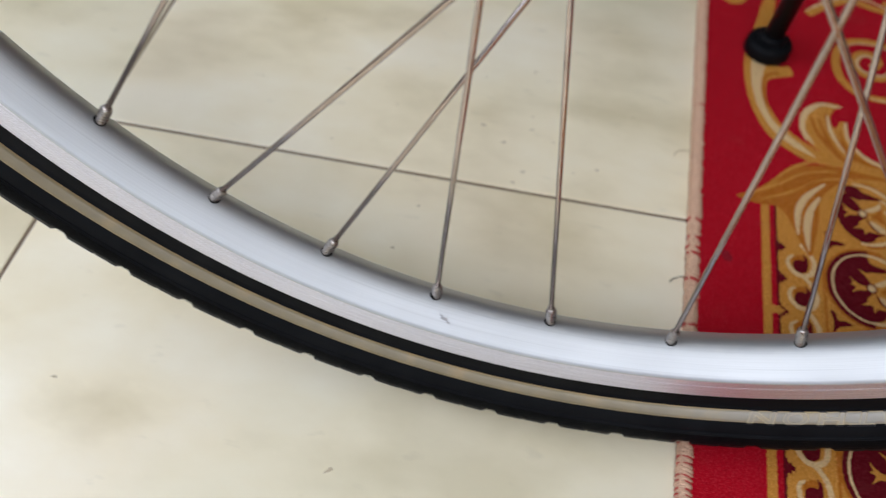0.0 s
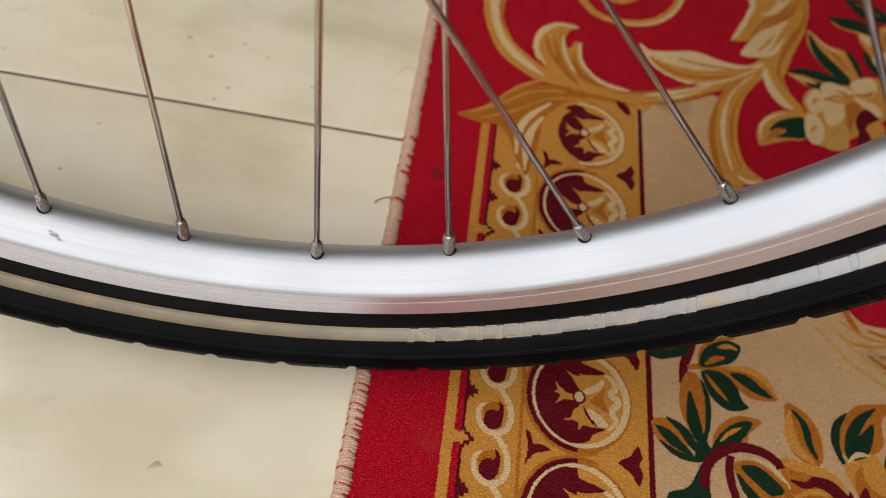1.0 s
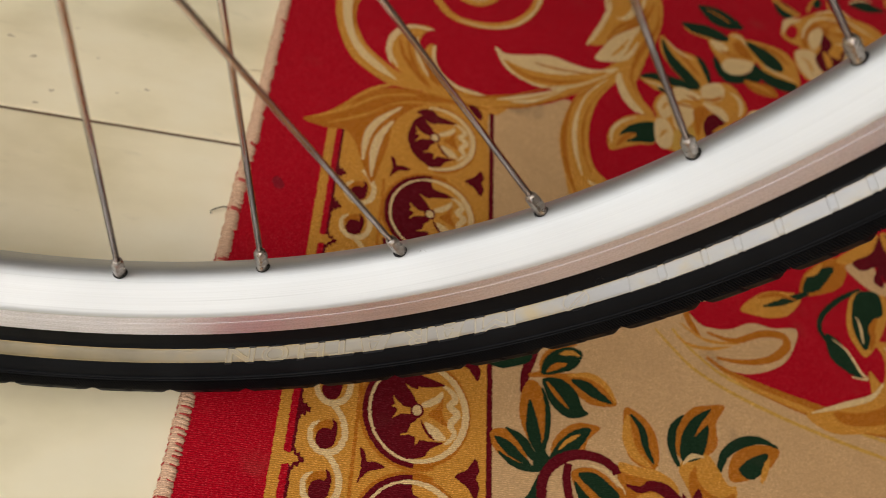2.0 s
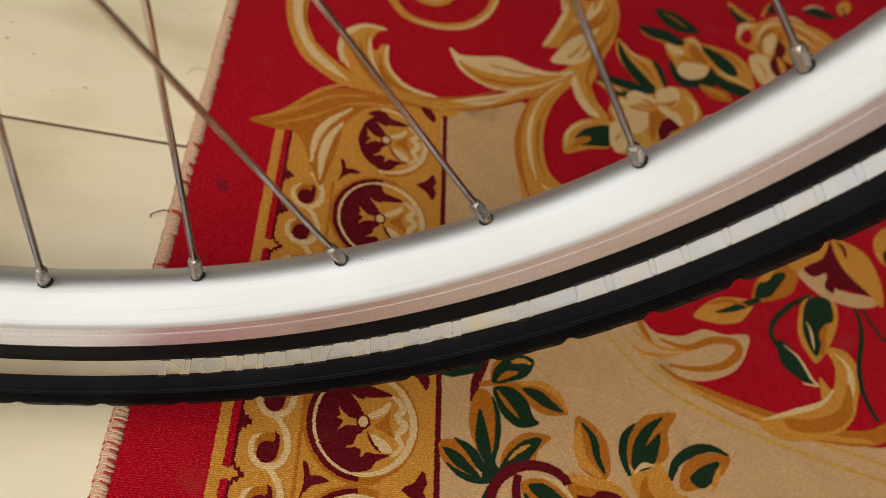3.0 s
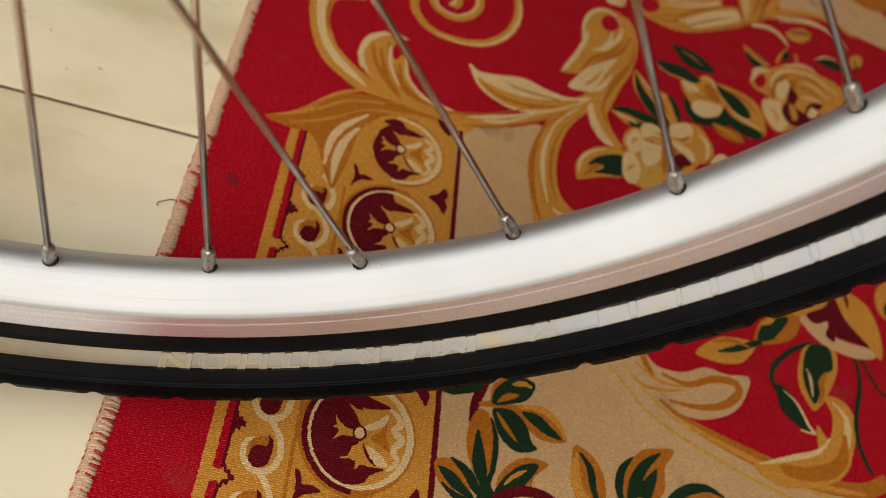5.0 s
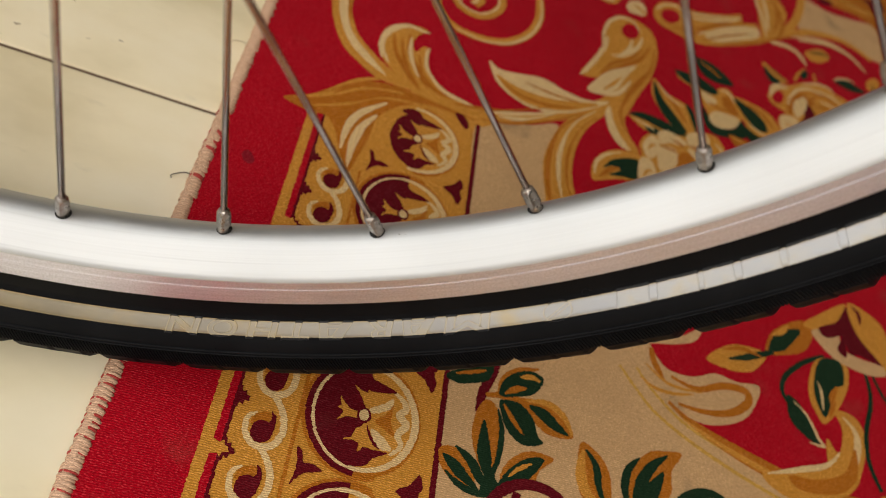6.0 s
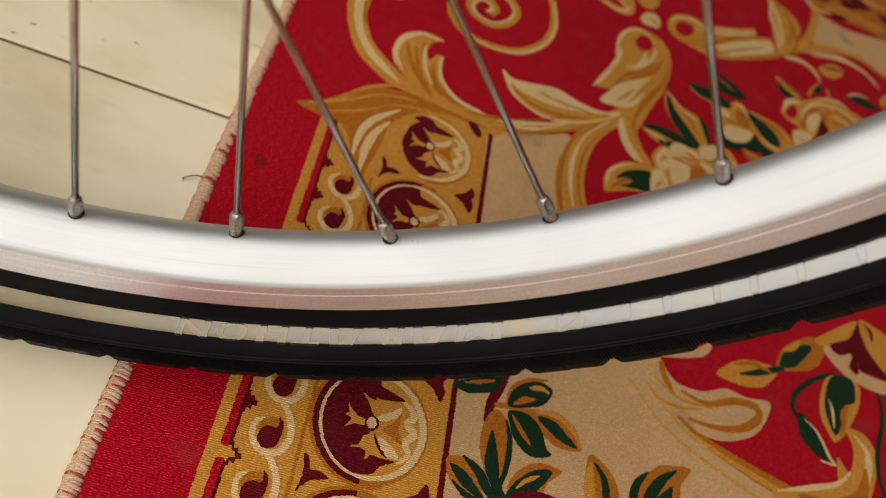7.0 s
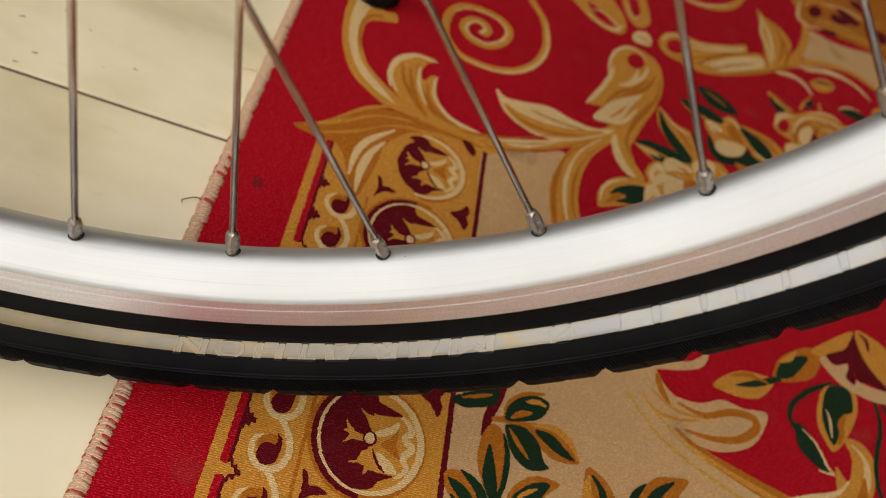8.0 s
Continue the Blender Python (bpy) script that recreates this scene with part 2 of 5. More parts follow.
def join_boxes(name, boxes, material):
    verts, faces = [], []
    for lo, hi in boxes:
        k = len(verts)
        verts += [(x, y, z) for x in (lo[0], hi[0]) for y in (lo[1], hi[1]) for z in (lo[2], hi[2])]
        faces += [tuple(k + i for i in f) for f in ((0, 1, 3, 2), (4, 6, 7, 5), (0, 4, 5, 1), (2, 3, 7, 6), (0, 2, 6, 4), (1, 5, 7, 3))]
    return mesh_of(name, verts, faces, material, False)


def lathe(name, profile, steps, material, closed=False, crease=0):
    """Turns (sideways, radius) pairs round the wheel's axle, which is the y axis."""
    verts, faces, n = [], [], len(profile)
    for i in range(steps):
        a = 2 * math.pi * i / steps
        verts += [(r * math.sin(a), y, -r * math.cos(a)) for y, r in profile]
    for i in range(steps):
        j = (i + 1) % steps
        for k in range(n if closed else n - 1):
            m = (k + 1) % n
            faces.append((i * n + k, j * n + k, j * n + m, i * n + m))
    return mesh_of(name, verts, faces, material, True, crease)


def tube(name, path, radii, material, sides=10, caps=True):
    verts, faces = [], []
    path = [Vector(p) for p in path]
    for i, p in enumerate(path):
        d = (path[min(i + 1, len(path) - 1)] - path[max(i - 1, 0)]).normalized()
        u = d.orthogonal().normalized() if i == 0 else (u - d * u.dot(d)).normalized()
        w = d.cross(u)
        for k in range(sides):
            a = 2 * math.pi * k / sides
            verts.append(p + radii[i] * (math.cos(a) * u + math.sin(a) * w))
    for i in range(len(path) - 1):
        for k in range(sides):
            m = (k + 1) % sides
            faces.append((i * sides + k, i * sides + m, (i + 1) * sides + m, (i + 1) * sides + k))
    if caps:
        faces.append(tuple(range(sides))[::-1])
        faces.append(tuple((len(path) - 1) * sides + k for k in range(sides)))
    return mesh_of(name, verts, faces, material)


# ---- the room: floor of large polished tiles, plain walls, a door opening for the daylight ----
X0, X1, Y0, Y1, H = -1.05, 3.4, -1.3, 3.2, 2.7
floor = tagged(new("floor", box("floor", (X0, Y0, -0.06), (X1, Y1, -0.0009), GROUT)), "polished cream porcelain tile floor with thin brown joints", "floor", kind="structure")
T, JX, JY = 0.6, -0.2911, 0.0944
floor.rotation_euler.z = radians(0.4)
for i in range(-5, 8):
    for j in range(-5, 8):
        lo = (max(JX + i * T, X0) + 0.0010, max(JY + j * T, Y0) + 0.0010)
        hi = (min(JX + (i + 1) * T, X1) - 0.0010, min(JY + (j + 1) * T, Y1) - 0.0010)
        if hi[0] - lo[0] > 0.02 and hi[1] - lo[1] > 0.02:
            part("tile", box("tile", (*lo, -0.012), (*hi, 0), TILE, 0.0011), floor)
ceiling = tagged(new("ceiling", box("ceiling", (X0, Y0, H), (X1, Y1, H + 0.1), CEIL)), "plain pale painted ceiling", "ceiling", kind="structure")
for name, lo, hi in (("wall_east", (X1, Y0, 0), (X1 + 0.12, Y1, H)), ("wall_north", (X0 - 0.12, Y1, 0), (X1 + 0.12, Y1 + 0.12, H))):
    tagged(new(name, box(name, lo, hi, FAR_WALL)), "plain brown painted wall", "wall", kind="structure")
DX0, DX1, DH = -0.75, 0.55, 2.25
WY0, WY1, WZ0, WZ1 = -1.0, 0.47, 0.3, 2.35
wall_s = join_boxes("wall_south", [((X0 - 0.12, Y0 - 0.12, 0), (DX0, Y0, H)), ((DX1, Y0 - 0.12, 0), (X1 + 0.12, Y0, H)), ((DX0, Y0 - 0.12, DH), (DX1, Y0, H))], WALL)
wall_w = join_boxes("wall_west", [((X0 - 0.12, Y0, 0), (X0, WY0, H)), ((X0 - 0.12, WY1, 0), (X0, Y1, H)), ((X0 - 0.12, WY0, 0), (X0, WY1, WZ0)), ((X0 - 0.12, WY0, WZ1), (X0, WY1, H))], WALL)
tagged(new("wall_west", wall_w), "pale painted wall with a wide window opening", "wall", kind="structure")
tagged(new("wall_south", wall_s), "pale painted wall with a wide open doorway", "wall", kind="structure")
ground = mesh_of("ground", [(-400, -400, -0.08), (400, -400, -0.08), (400, 400, -0.08), (-400, 400, -0.08)], [(0, 1, 2, 3)], paint_material("pale_paving", (0.42, 0.40, 0.36), 0.9, 3), False)
tagged(new("ground", ground), "pale paving outside the doorway", "ground", kind="structure")

# ---- bicycle wheel ----
LEAN_DEG, RC, RS, RT = -6.543, 0.34173, 0.01931, 0.36104
UP = Vector((0, math.sin(radians(-LEAN_DEG)), math.cos(radians(LEAN_DEG))))
HUB = Vector((0, 0, 0.35900))
wheel = new("bicycle_wheel")
wheel.matrix_basis = Matrix.Translation(HUB - RT * UP) @ pose(0, 0, 0, LEAN_DEG)
tagged(wheel, "silver spoked bicycle wheel with a black tyre standing on the tiles", "bicycle wheel")
MID = Matrix.Translation((0, 0, RT))


def on_tyre(theta, phi, lift=0.0):
    """A place on the tyre: theta round the wheel from its foot, phi over the section from the near flank (0) to the crown (90), both in degrees."""
    a, b = radians(theta), radians(phi)
    rr = RC + (RS + lift) * math.sin(b)
    return Vector((rr * math.sin(a), -(RS + lift) * math.cos(b), -rr * math.cos(a)))


def shoulder(phi):
    """How far the squared tread stands out beyond the round of the casing."""
    mir = phi if phi <= 90 else 180 - phi
    return 0.0006 * min(max((mir + 8) / 28, 0), 1) * min(max((88 - mir) / 44, 0), 1)


def turn(theta):
    return MID @ pose(0, 0, 0, 0, -theta, 0)


# rim: rounded crown towards the hub, groove above the brake track, hooked edge
half = [(0.0, 0.2967), (0.001, 0.29678), (0.002, 0.29702), (0.003, 0.29742), (0.004, 0.29797), (0.005, 0.29864), (0.006, 0.29940), (0.007, 0.30022), (0.008, 0.30108), (0.0094, 0.30232), (0.0110, 0.30377), (0.0122, 0.3049), (0.0129, 0.3058), (0.01318, 0.3068)]
crown = [(-y, r) for y, r in reversed(half)] + half[1:]
rim = part("rim", lathe("rim", crown, 540, RIM), wheel, "satin silver aluminium rim", at=MID)
for side in (-1, 1):
    flank = [(0.01318, 0.3068), (0.01326, 0.3099), (0.01318, 0.3100), (0.01327, 0.3102), (0.01329, 0.3104), (0.01326, 0.3168), (0.0131, 0.3173), (0.0123, 0.3177), (0.0116, 0.3172), (0.0115, 0.309)]
    part("brake_track", lathe("brake_track", [(side * y, r) for y, r in flank], 540, TRACK, crease=12), rim, "machined brake track with a fine wear groove")

# tyre casing with a stepped shoulder and a raised middle rib
prof = [(-0.0114, 0.3130), (-0.0117, 0.3178), (-0.0119, 0.3205), (-0.0122, 0.3240)]
for k in range(-50, 231, 2):
    mir = k if k <= 90 else 180 - k
    deep = shoulder(k)
    if 13 <= mir <= 73:
        deep -= 0.0056
    elif mir == 12:
        deep -= 0.0008
    b = radians(k)
    prof.append((-(RS + deep) * math.cos(b), RC + (RS + deep) * math.sin(b)))
prof += [(0.0122, 0.3240), (0.0119, 0.3205), (0.0117, 0.3178), (0.0114, 0.3130)]
tyre = part("tyre", lathe("tyre", prof, 480, RUBBER), wheel, "black rubber tyre with a pale reflective strip", at=MID)
for mirror in (False, True):
    verts, faces, n = [], [], 720
    rows = [(180 - p if mirror else p, h) for p, h in ((-48.8, 0.0), (-48.6, 0.00010), (-44, 0.00012), (-40.5, 0.00012), (-36.8, 0.00012), (-32.5, 0.00010), (-32.3, 0.0))]
    for i in range(n):
        verts += [on_tyre(360 * i / n, p, h) for p, h in rows]
    m = len(rows)
    for i in range(n):
        faces += [(i * m + k, ((i + 1) % n) * m + k, ((i + 1) % n) * m + k + 1, i * m + k + 1) for k in range(m - 1)]
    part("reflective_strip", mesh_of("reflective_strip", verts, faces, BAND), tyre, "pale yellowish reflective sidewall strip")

# shoulder ribbing: fine slanted ridges all round
verts, faces, n = [], [], 1960
for i in range(n):
    for f, h in ((0.0, 0.0), (0.18, 0.0006), (0.48, 0.0006), (0.64, 0.0)):
        for p in (-6.4, -1.0, 4.6, 10.2):
            verts.append(on_tyre(360 * (i + f) / n + 0.02 * (p + 6.4), p, h + 0.00005 + shoulder(p)))
for i in range(n):
    for c in range(3):
        k = i * 16 + c * 4
        faces += [(k + q, k + 4 + q, k + 5 + q, k + 1 + q) for q in range(3)]
part("shoulder_ribbing", mesh_of("shoulder_ribbing", verts, faces, RUBBER, False), tyre, kind="stuff")
for p in (-11.9, -8.3):
    rows = [(p - 0.8, 0.0), (p - 0.3, 0.0006), (p + 0.3, 0.0006), (p + 0.8, 0.0)]
    part("moulding_line", lathe("moulding_line", [(-(RS + h) * math.cos(radians(q)), RC + (RS + h) * math.sin(radians(q))) for q, h in rows], 480, RUBBER), tyre)


def tread_block(mirror):
    """One shoulder block: slanted ends, worn edges, standing 2.6 mm proud of the carcass."""
    verts, faces = [], []
    phis = (12.0, 14.5, 26.0, 38.0, 50.0, 62.0, 71.0, 72.5)
    ends = ((0.0, -0.0006), (0.07, 0.0), (1.9, 0.0), (2.05, -0.0007), (2.3, -0.0001), (3.75, 0.0), (4.35, -0.0028), (4.86, -0.0060))
    for top in (True, False):
        for p in phis:
            f = (p - 12) / 60.5
            for e, h in ends:
                q = e * (1 - 0.10 * f) + 1.2 * f
                lift = -0.0068 if not top else (h - 0.0006 if p in (12.0, 72.5) else h)
                verts.append(on_tyre(q, 180 - p if mirror else p, lift + shoulder(p)))
    a, b = len(phis), len(ends)
    for i in range(a - 1):
        for j in range(b - 1):
            faces.append((i * b + j, i * b + j + 1, (i + 1) * b + j + 1, (i + 1) * b + j))
    low = a * b
    ring = [j for j in range(b)] + [i * b + b - 1 for i in range(1, a)] + [(a - 1) * b + j for j in range(b - 2, -1, -1)] + [i * b for i in range(a - 2, 0, -1)]
    for i, v in enumerate(ring):
        w = ring[(i + 1) % len(ring)]
        faces.append((v, w, low + w, low + v))
    return mesh_of("tread_block", verts, faces, RUBBER, False)


PITCH = 360 / 73
for mirror in (False, True):
    me = tread_block(mirror)
    for i in range(73):
        part("tread_block", me, tyre, at=pose(0, 0, 0, 0, -(36.30 + i * PITCH), 0))

# moulded lettering: low plateaus with a raised outline that follow the flank; the pale strip runs over them
def wrapped(name, data, span, phis, shear, lift, rise, material):
    """Wraps flat lettering round the near flank between two angles; its tops point away from the hub."""
    tmp = bpy.data.objects.new(name, data)
    scene.collection.objects.link(tmp)
    bpy.context.view_layer.update()
    me = bpy.data.meshes.new_from_object(tmp.evaluated_get(bpy.context.evaluated_depsgraph_get()))
    scene.collection.objects.unlink(tmp)
    bm = bmesh.new()
    bm.from_mesh(me)
    for cut in range(3):
        long_edges = [e for e in bm.edges if e.calc_length() > 0.14]
        if long_edges:
            bmesh.ops.subdivide_edges(bm, edges=long_edges, cuts=1)
    bmesh.ops.triangulate(bm, faces=bm.faces[:])
    xs, ys = [v.co.x for v in bm.verts], [v.co.y for v in bm.verts]
    x0, x1, y0, y1 = min(xs), max(xs), min(ys), max(ys)
    for v in bm.verts:
        fx, fy = (v.co.x - x0) / (x1 - x0), (v.co.y - y0) / (y1 - y0)
        theta = span[0] + (span[1] - span[0]) * fx - shear * (fy - 0.5)
        v.co = on_tyre(theta, phis[0] + (phis[1] - phis[0]) * fy, v.co.z * rise + lift)
    bm.normal_update()
    bm.to_mesh(me)
    bm.free()
    me.materials.clear()
    me.materials.append(material)
    return me


def letter_curve(text, filled):
    cu = bpy.data.curves.new("letter", "FONT")
    cu.body, cu.size, cu.offset, cu.resolution_u = text, 1.0, 0.02, 5
    if filled:
        cu.extrude, cu.fill_mode = 0.01, "BOTH"
    else:
        cu.fill_mode, cu.bevel_depth, cu.bevel_resolution = "NONE", 0.017, 1
    return cu


def outline_shape(loops, filled):
    cu = bpy.data.curves.new("mark", "CURVE")
    cu.dimensions = "2D"
    if filled:
        cu.extrude, cu.fill_mode = 0.01, "BOTH"
    else:
        cu.bevel_depth, cu.bevel_resolution, cu.fill_mode = 0.017, 1, "NONE"
    for pts in loops:
        sp = cu.splines.new("POLY")
        sp.points.add(len(pts) - 1)
        for p, (x, y) in zip(sp.points, pts):
            p.co = (x, y, 0, 1)
        sp.use_cyclic_u = True
    return cu


LETTER_PHI = (-49.9, -29.6)
BLOCK_A = [[(0, 0), (0.37, 1), (0.97, 1), (1, 0), (0.74, 0), (0.74, 0.2), (0.36, 0.2), (0.28, 0)], [(0.45, 0.38), (0.74, 0.38), (0.74, 0.80), (0.62, 0.80)]]

for text, span in (("M", (35.42, 32.68)), ("A", (32.22, 30.12)), ("R", (29.52, 27.82)), ("A", (27.2, 25.02)), ("T", (24.55, 22.85)), ("H", (22.52, 20.72)), ("O", (20.1, 18.26)), ("N", (17.8, 15.86))):
    flat, edge = (outline_shape(BLOCK_A, True), outline_shape(BLOCK_A, False)) if text == "A" else (letter_curve(text, True), letter_curve(text, False))
    lean = 0.06 if text == "A" else 0.32
    letter = part("letter", wrapped("letter", flat, span, LETTER_PHI, lean, 0.00013, 0.010, PLATEAU), tyre, "raised moulded sidewall letter")
    part("letter_edge", wrapped("letter_edge", edge, span, LETTER_PHI, lean, 0.00020, 0.012, LETTER), letter)

for span in ((44.6, 42.75), (47.3, 45.0), (49.2, 47.55), (51.6, 49.55), (54.5, 51.9), (56.6, 54.85), (58.7, 56.95), (60.7, 59.05)):
    loop = [[(0, 0), (0.8, 0), (0.8, 0.72), (0, 0.72)]]
    bar = part("moulded_bar", wrapped("moulded_bar", outline_shape(loop, True), span, (-51.4, -31.0), 0.2, 0.00006, 0.009, PLATEAU), tyre, "raised moulded bar")
    part("bar_edge", wrapped("bar_edge", outline_shape(loop, False), span, (-51.4, -31.0), 0.2, 0.00014, 0.014, PLATEAU), bar)
ring = [(0.25 + 0.3 * math.cos(a * math.pi / 8), 0.36 + 0.36 * math.sin(a * math.pi / 8)) for a in range(16)]
part("moulded_mark", wrapped("moulded_mark", outline_shape([ring, [(0.05, 0.1), (0.5, 0.62), (0.42, 0.68), (-0.02, 0.16)]], False), (40.25, 38.5), (-50.8, -29.6), 0.25, 0.00018, 0.009, LETTER), tyre, "raised moulded round mark")
for theta, phi in ((18.71, -14.4), (40.99, -15.6), (8.2, -3.0), (63.5, -15.0), (-3.6, -14.4)):
    dome = [(-0.5, 0.00002), (-0.35, 0.00042), (0.0, 0.0006), (0.35, 0.00042), (0.5, 0.00002)]
    verts = [on_tyre(theta + 0.12 * fx * math.cos(a), phi + 2.2 * fx * math.sin(a), h) for fx, h in dome[2:] for a in (k * math.pi / 5 for k in range(10))]
    faces = [(i * 10 + k, i * 10 + (k + 1) % 10, i * 10 + 10 + (k + 1) % 10, i * 10 + 10 + k) for i in range(2) for k in range(10)]
    part("moulding_nub", mesh_of("moulding_nub", verts, faces, RUBBER), tyre)

ring_way = [Vector((0.00145 * math.cos(k * math.pi / 10), -0.01238, -0.3250 + 0.00145 * math.sin(k * math.pi / 10))) for k in range(17)]
part("moulding_ring", tube("moulding_ring", ring_way, [0.00016] * 17, RUBBER, 6), tyre, at=pose(0, 0, 0, 0, -41.2, 0))

# spokes and nipples, crossed in the large-flange pattern
G0, STEP, RN = 19.52, 10.0, 0.2965
for q, (sign, side) in enumerate(((1, 1), (-1, -1), (-1, 1), (1, -1))):
    root = Vector((0, side * 0.0007, -RN))
    tilt = math.asin(0.043 / RN)
    d = Vector((sign * math.sin(tilt), 0, math.cos(tilt)))
    reach = math.sqrt(RN ** 2 - 0.043 ** 2)
    tip = Vector((0, side * 0.033, -RN)) + d * (reach - 0.015)
    way = (tip - root).normalized()
    spoke_me = tube("spoke", [root + way * 0.004, root + way * 0.1, root + way * 0.2, tip], [0.00108] * 4, STEEL, 12)
    s = way.orthogonal().normalized()
    steps = [(-0.0030, 0.0020), (0.0016, 0.0020), (0.0021, 0.00218), (0.0068, 0.00212), (0.0079, 0.00195), (0.0084, 0.0016), (0.0086, 0.0010)]
    verts, faces = [], []
    w = way.cross(s)
    for h, r in steps:
        for k in range(16):
            a = 2 * math.pi * k / 16
            flat = r if h < 0.0018 or h > 0.0074 else r * min(1.12, 1 / max(abs(math.cos(a)), abs(math.sin(a))) * 0.90)
            verts.append(root + way * h + s * flat * math.cos(a) + w * flat * math.sin(a))
    for i in range(len(steps) - 1):
        for k in range(16):
            m = (k + 1) % 16
            faces.append((i * 16 + k, i * 16 + m, (i + 1) * 16 + m, (i + 1) * 16 + k))
    faces.append(tuple(96 + k for k in range(16)))
    nip_me = mesh_of("nipple", verts, faces, NICKEL, False)
    # Flat dark disc on the rim, painted as the shaded hole round the nipple.
    verts = [(0.0026 * math.cos(a) + sign * 0.0003, root.y + 0.0025 * math.sin(a), -0.2964 - 46.0 * (root.y + 0.0025 * math.sin(a)) ** 2) for a in (2 * math.pi * k / 20 for k in range(20))]
    hole_me = mesh_of("spoke_hole", verts, [tuple(range(20))], HOLE, False)
    for k in range(q, 36, 4):
        part("spoke", spoke_me, wheel, at=turn(G0 + STEP * k))
        nip = part("nipple", nip_me, wheel, at=turn(G0 + STEP * k))
        part("spoke_hole", hole_me, nip)
for theta, y, r, size in ((-9.3, -0.0085, 0.30075, 1.6), (-8.9, -0.0092, 0.3018, 0.9), (30.9, -0.0022, 0.2968, 0.3), (31.25, -0.0026, 0.2969, 0.22), (-9.6, -0.0078, 0.2999, 0.7)):
    a = radians(theta)
    mid = Vector((r * math.sin(a), y, -r * math.cos(a)))
    out = Vector((-math.sin(a) * 0.7, -0.7, math.cos(a) * 0.7)).normalized()
    u = Vector((math.cos(a), 0, math.sin(a)))
    w = out.cross(u)
    pts = [mid + out * 0.00012 + (u * math.cos(k * 0.785) * size * (1 + 0.3 * math.sin(k * 2.1)) + w * math.sin(k * 0.785) * size * 0.45) / 1000 for k in range(8)]
    part("scuff", mesh_of("scuff", pts, [tuple(range(8))], DIRT if theta > 0 else GREY_DUST, False), rim, "small dark scuff")
hub = part("hub", lathe("hub", [(-0.05, 0.0), (-0.05, 0.007), (-0.036, 0.007), (-0.036, 0.02), (-0.0345, 0.047), (-0.0315, 0.047), (-0.03, 0.034), (0.03, 0.034), (0.0315, 0.047), (0.0345, 0.047), (0.036, 0.02), (0.036, 0.007), (0.05, 0.007), (0.05, 0.0)], 48, RIM), wheel, "large-flange silver hub", at=MID)

# ---- kickstand: slanting black leg with a rubber foot on the carpet ----
stand = new("kickstand")
stand.location = (0.1280, 0.256, 0.0064)
tagged(stand, "black bicycle kickstand with a rubber foot on the carpet", "kickstand")
aim = Vector((0.03, -0.03, 1.0)).normalized()
foot_pts = [(0.0, 0.0144), (0.0012, 0.0158), (0.0085, 0.0155), (0.0105, 0.0142), (0.0112, 0.0104)]
part("rubber_foot", tube("rubber_foot", [Vector((0, 0, h)) for h, r in foot_pts], [r for h, r in foot_pts], RUBBER, 28), stand, "black rubber foot")
part("foot_collar", tube("foot_collar", [Vector((0, 0, 0.009)) + aim * h for h in (0.0, 0.004, 0.0065, 0.007)], [0.0098, 0.0094, 0.0086, 0.0070], RUBBER, 20), stand)
part("leg", tube("leg", [Vector((0, 0, 0.009)) + aim * h for h in (0.0, 0.1, 0.2, 0.26)], [0.0066] * 4, BLACK, 16), stand, "black metal leg")


# ---- carpet ----
CARPET_TURN = math.degrees(math.atan(0.03))
carpet = new("carpet", box("carpet", (0.001, -0.55, 0.0), (1.25, 1.15, 0.006), RED, 0.0012))
carpet.matrix_basis = pose(0.077, 0, 0.0, 0, 0, -CARPET_TURN)
tagged(carpet, "red woven carpet with gold scrolls, roundels and flowers on the tiles", "carpet")
PILE, LAYER = 0.006, 0.0001
laid = [0]


def height(layer):
    """Each piece of the pattern lies a hair above the one before it."""
    laid[0] += 1
    return PILE + LAYER * layer + 0.0000009 * (laid[0] % 97)


def spline(pts, closed, steps=8):
    n, out = len(pts), []
    for i in range(n if closed else n - 1):
        p = [pts[(i + k) % n] if closed else pts[min(max(i + k, 0), n - 1)] for k in (-1, 0, 1, 2)]
        for s in range(steps):
            t = s / steps
            out.append(0.5 * (2 * p[1] + (p[2] - p[0]) * t + (2 * p[0] - 5 * p[1] + 4 * p[2] - p[3]) * t * t + (3 * p[1] - p[0] - 3 * p[2] + p[3]) * t ** 3))
    return out if closed else out + [pts[-1]]


def millimetres(text):
    return [Vector([float(c) / 1000 for c in pair.split(",")]) for pair in text.split()]


ROW = 0.00092
step_rng = random.Random(9)
ROW_SHIFT = [(0.00010 if i % 2 else -0.00010) + step_rng.uniform(-0.00014, 0.00014) for i in range(2000)]


def woven(p, amount=0.0003):
    """Shifts an outline row by row as the weave does."""
    slip = noise.noise((p.x * 700, p.y * 700, 0)) * amount
    return p + Vector((slip + ROW_SHIFT[int(p.y / ROW + 0.5) + 700], noise.noise((p.x * 700, p.y * 700, 9)) * amount))


def dense(pts, closed):
    """Points close enough together to show the rows of the weave on the near part of the carpet."""
    out = []
    for i, p in enumerate(pts):
        out.append(p)
        if i + 1 < len(pts) or closed:
            q = pts[(i + 1) % len(pts)]
            near = -0.14 < p.y < 0.17 or -0.14 < q.y < 0.17
            cuts = int((q - p).length / 0.0006) if near else 0
            out += [p.lerp(q, (k + 1) / (cuts + 1)) for k in range(min(cuts, 40))]
    return out


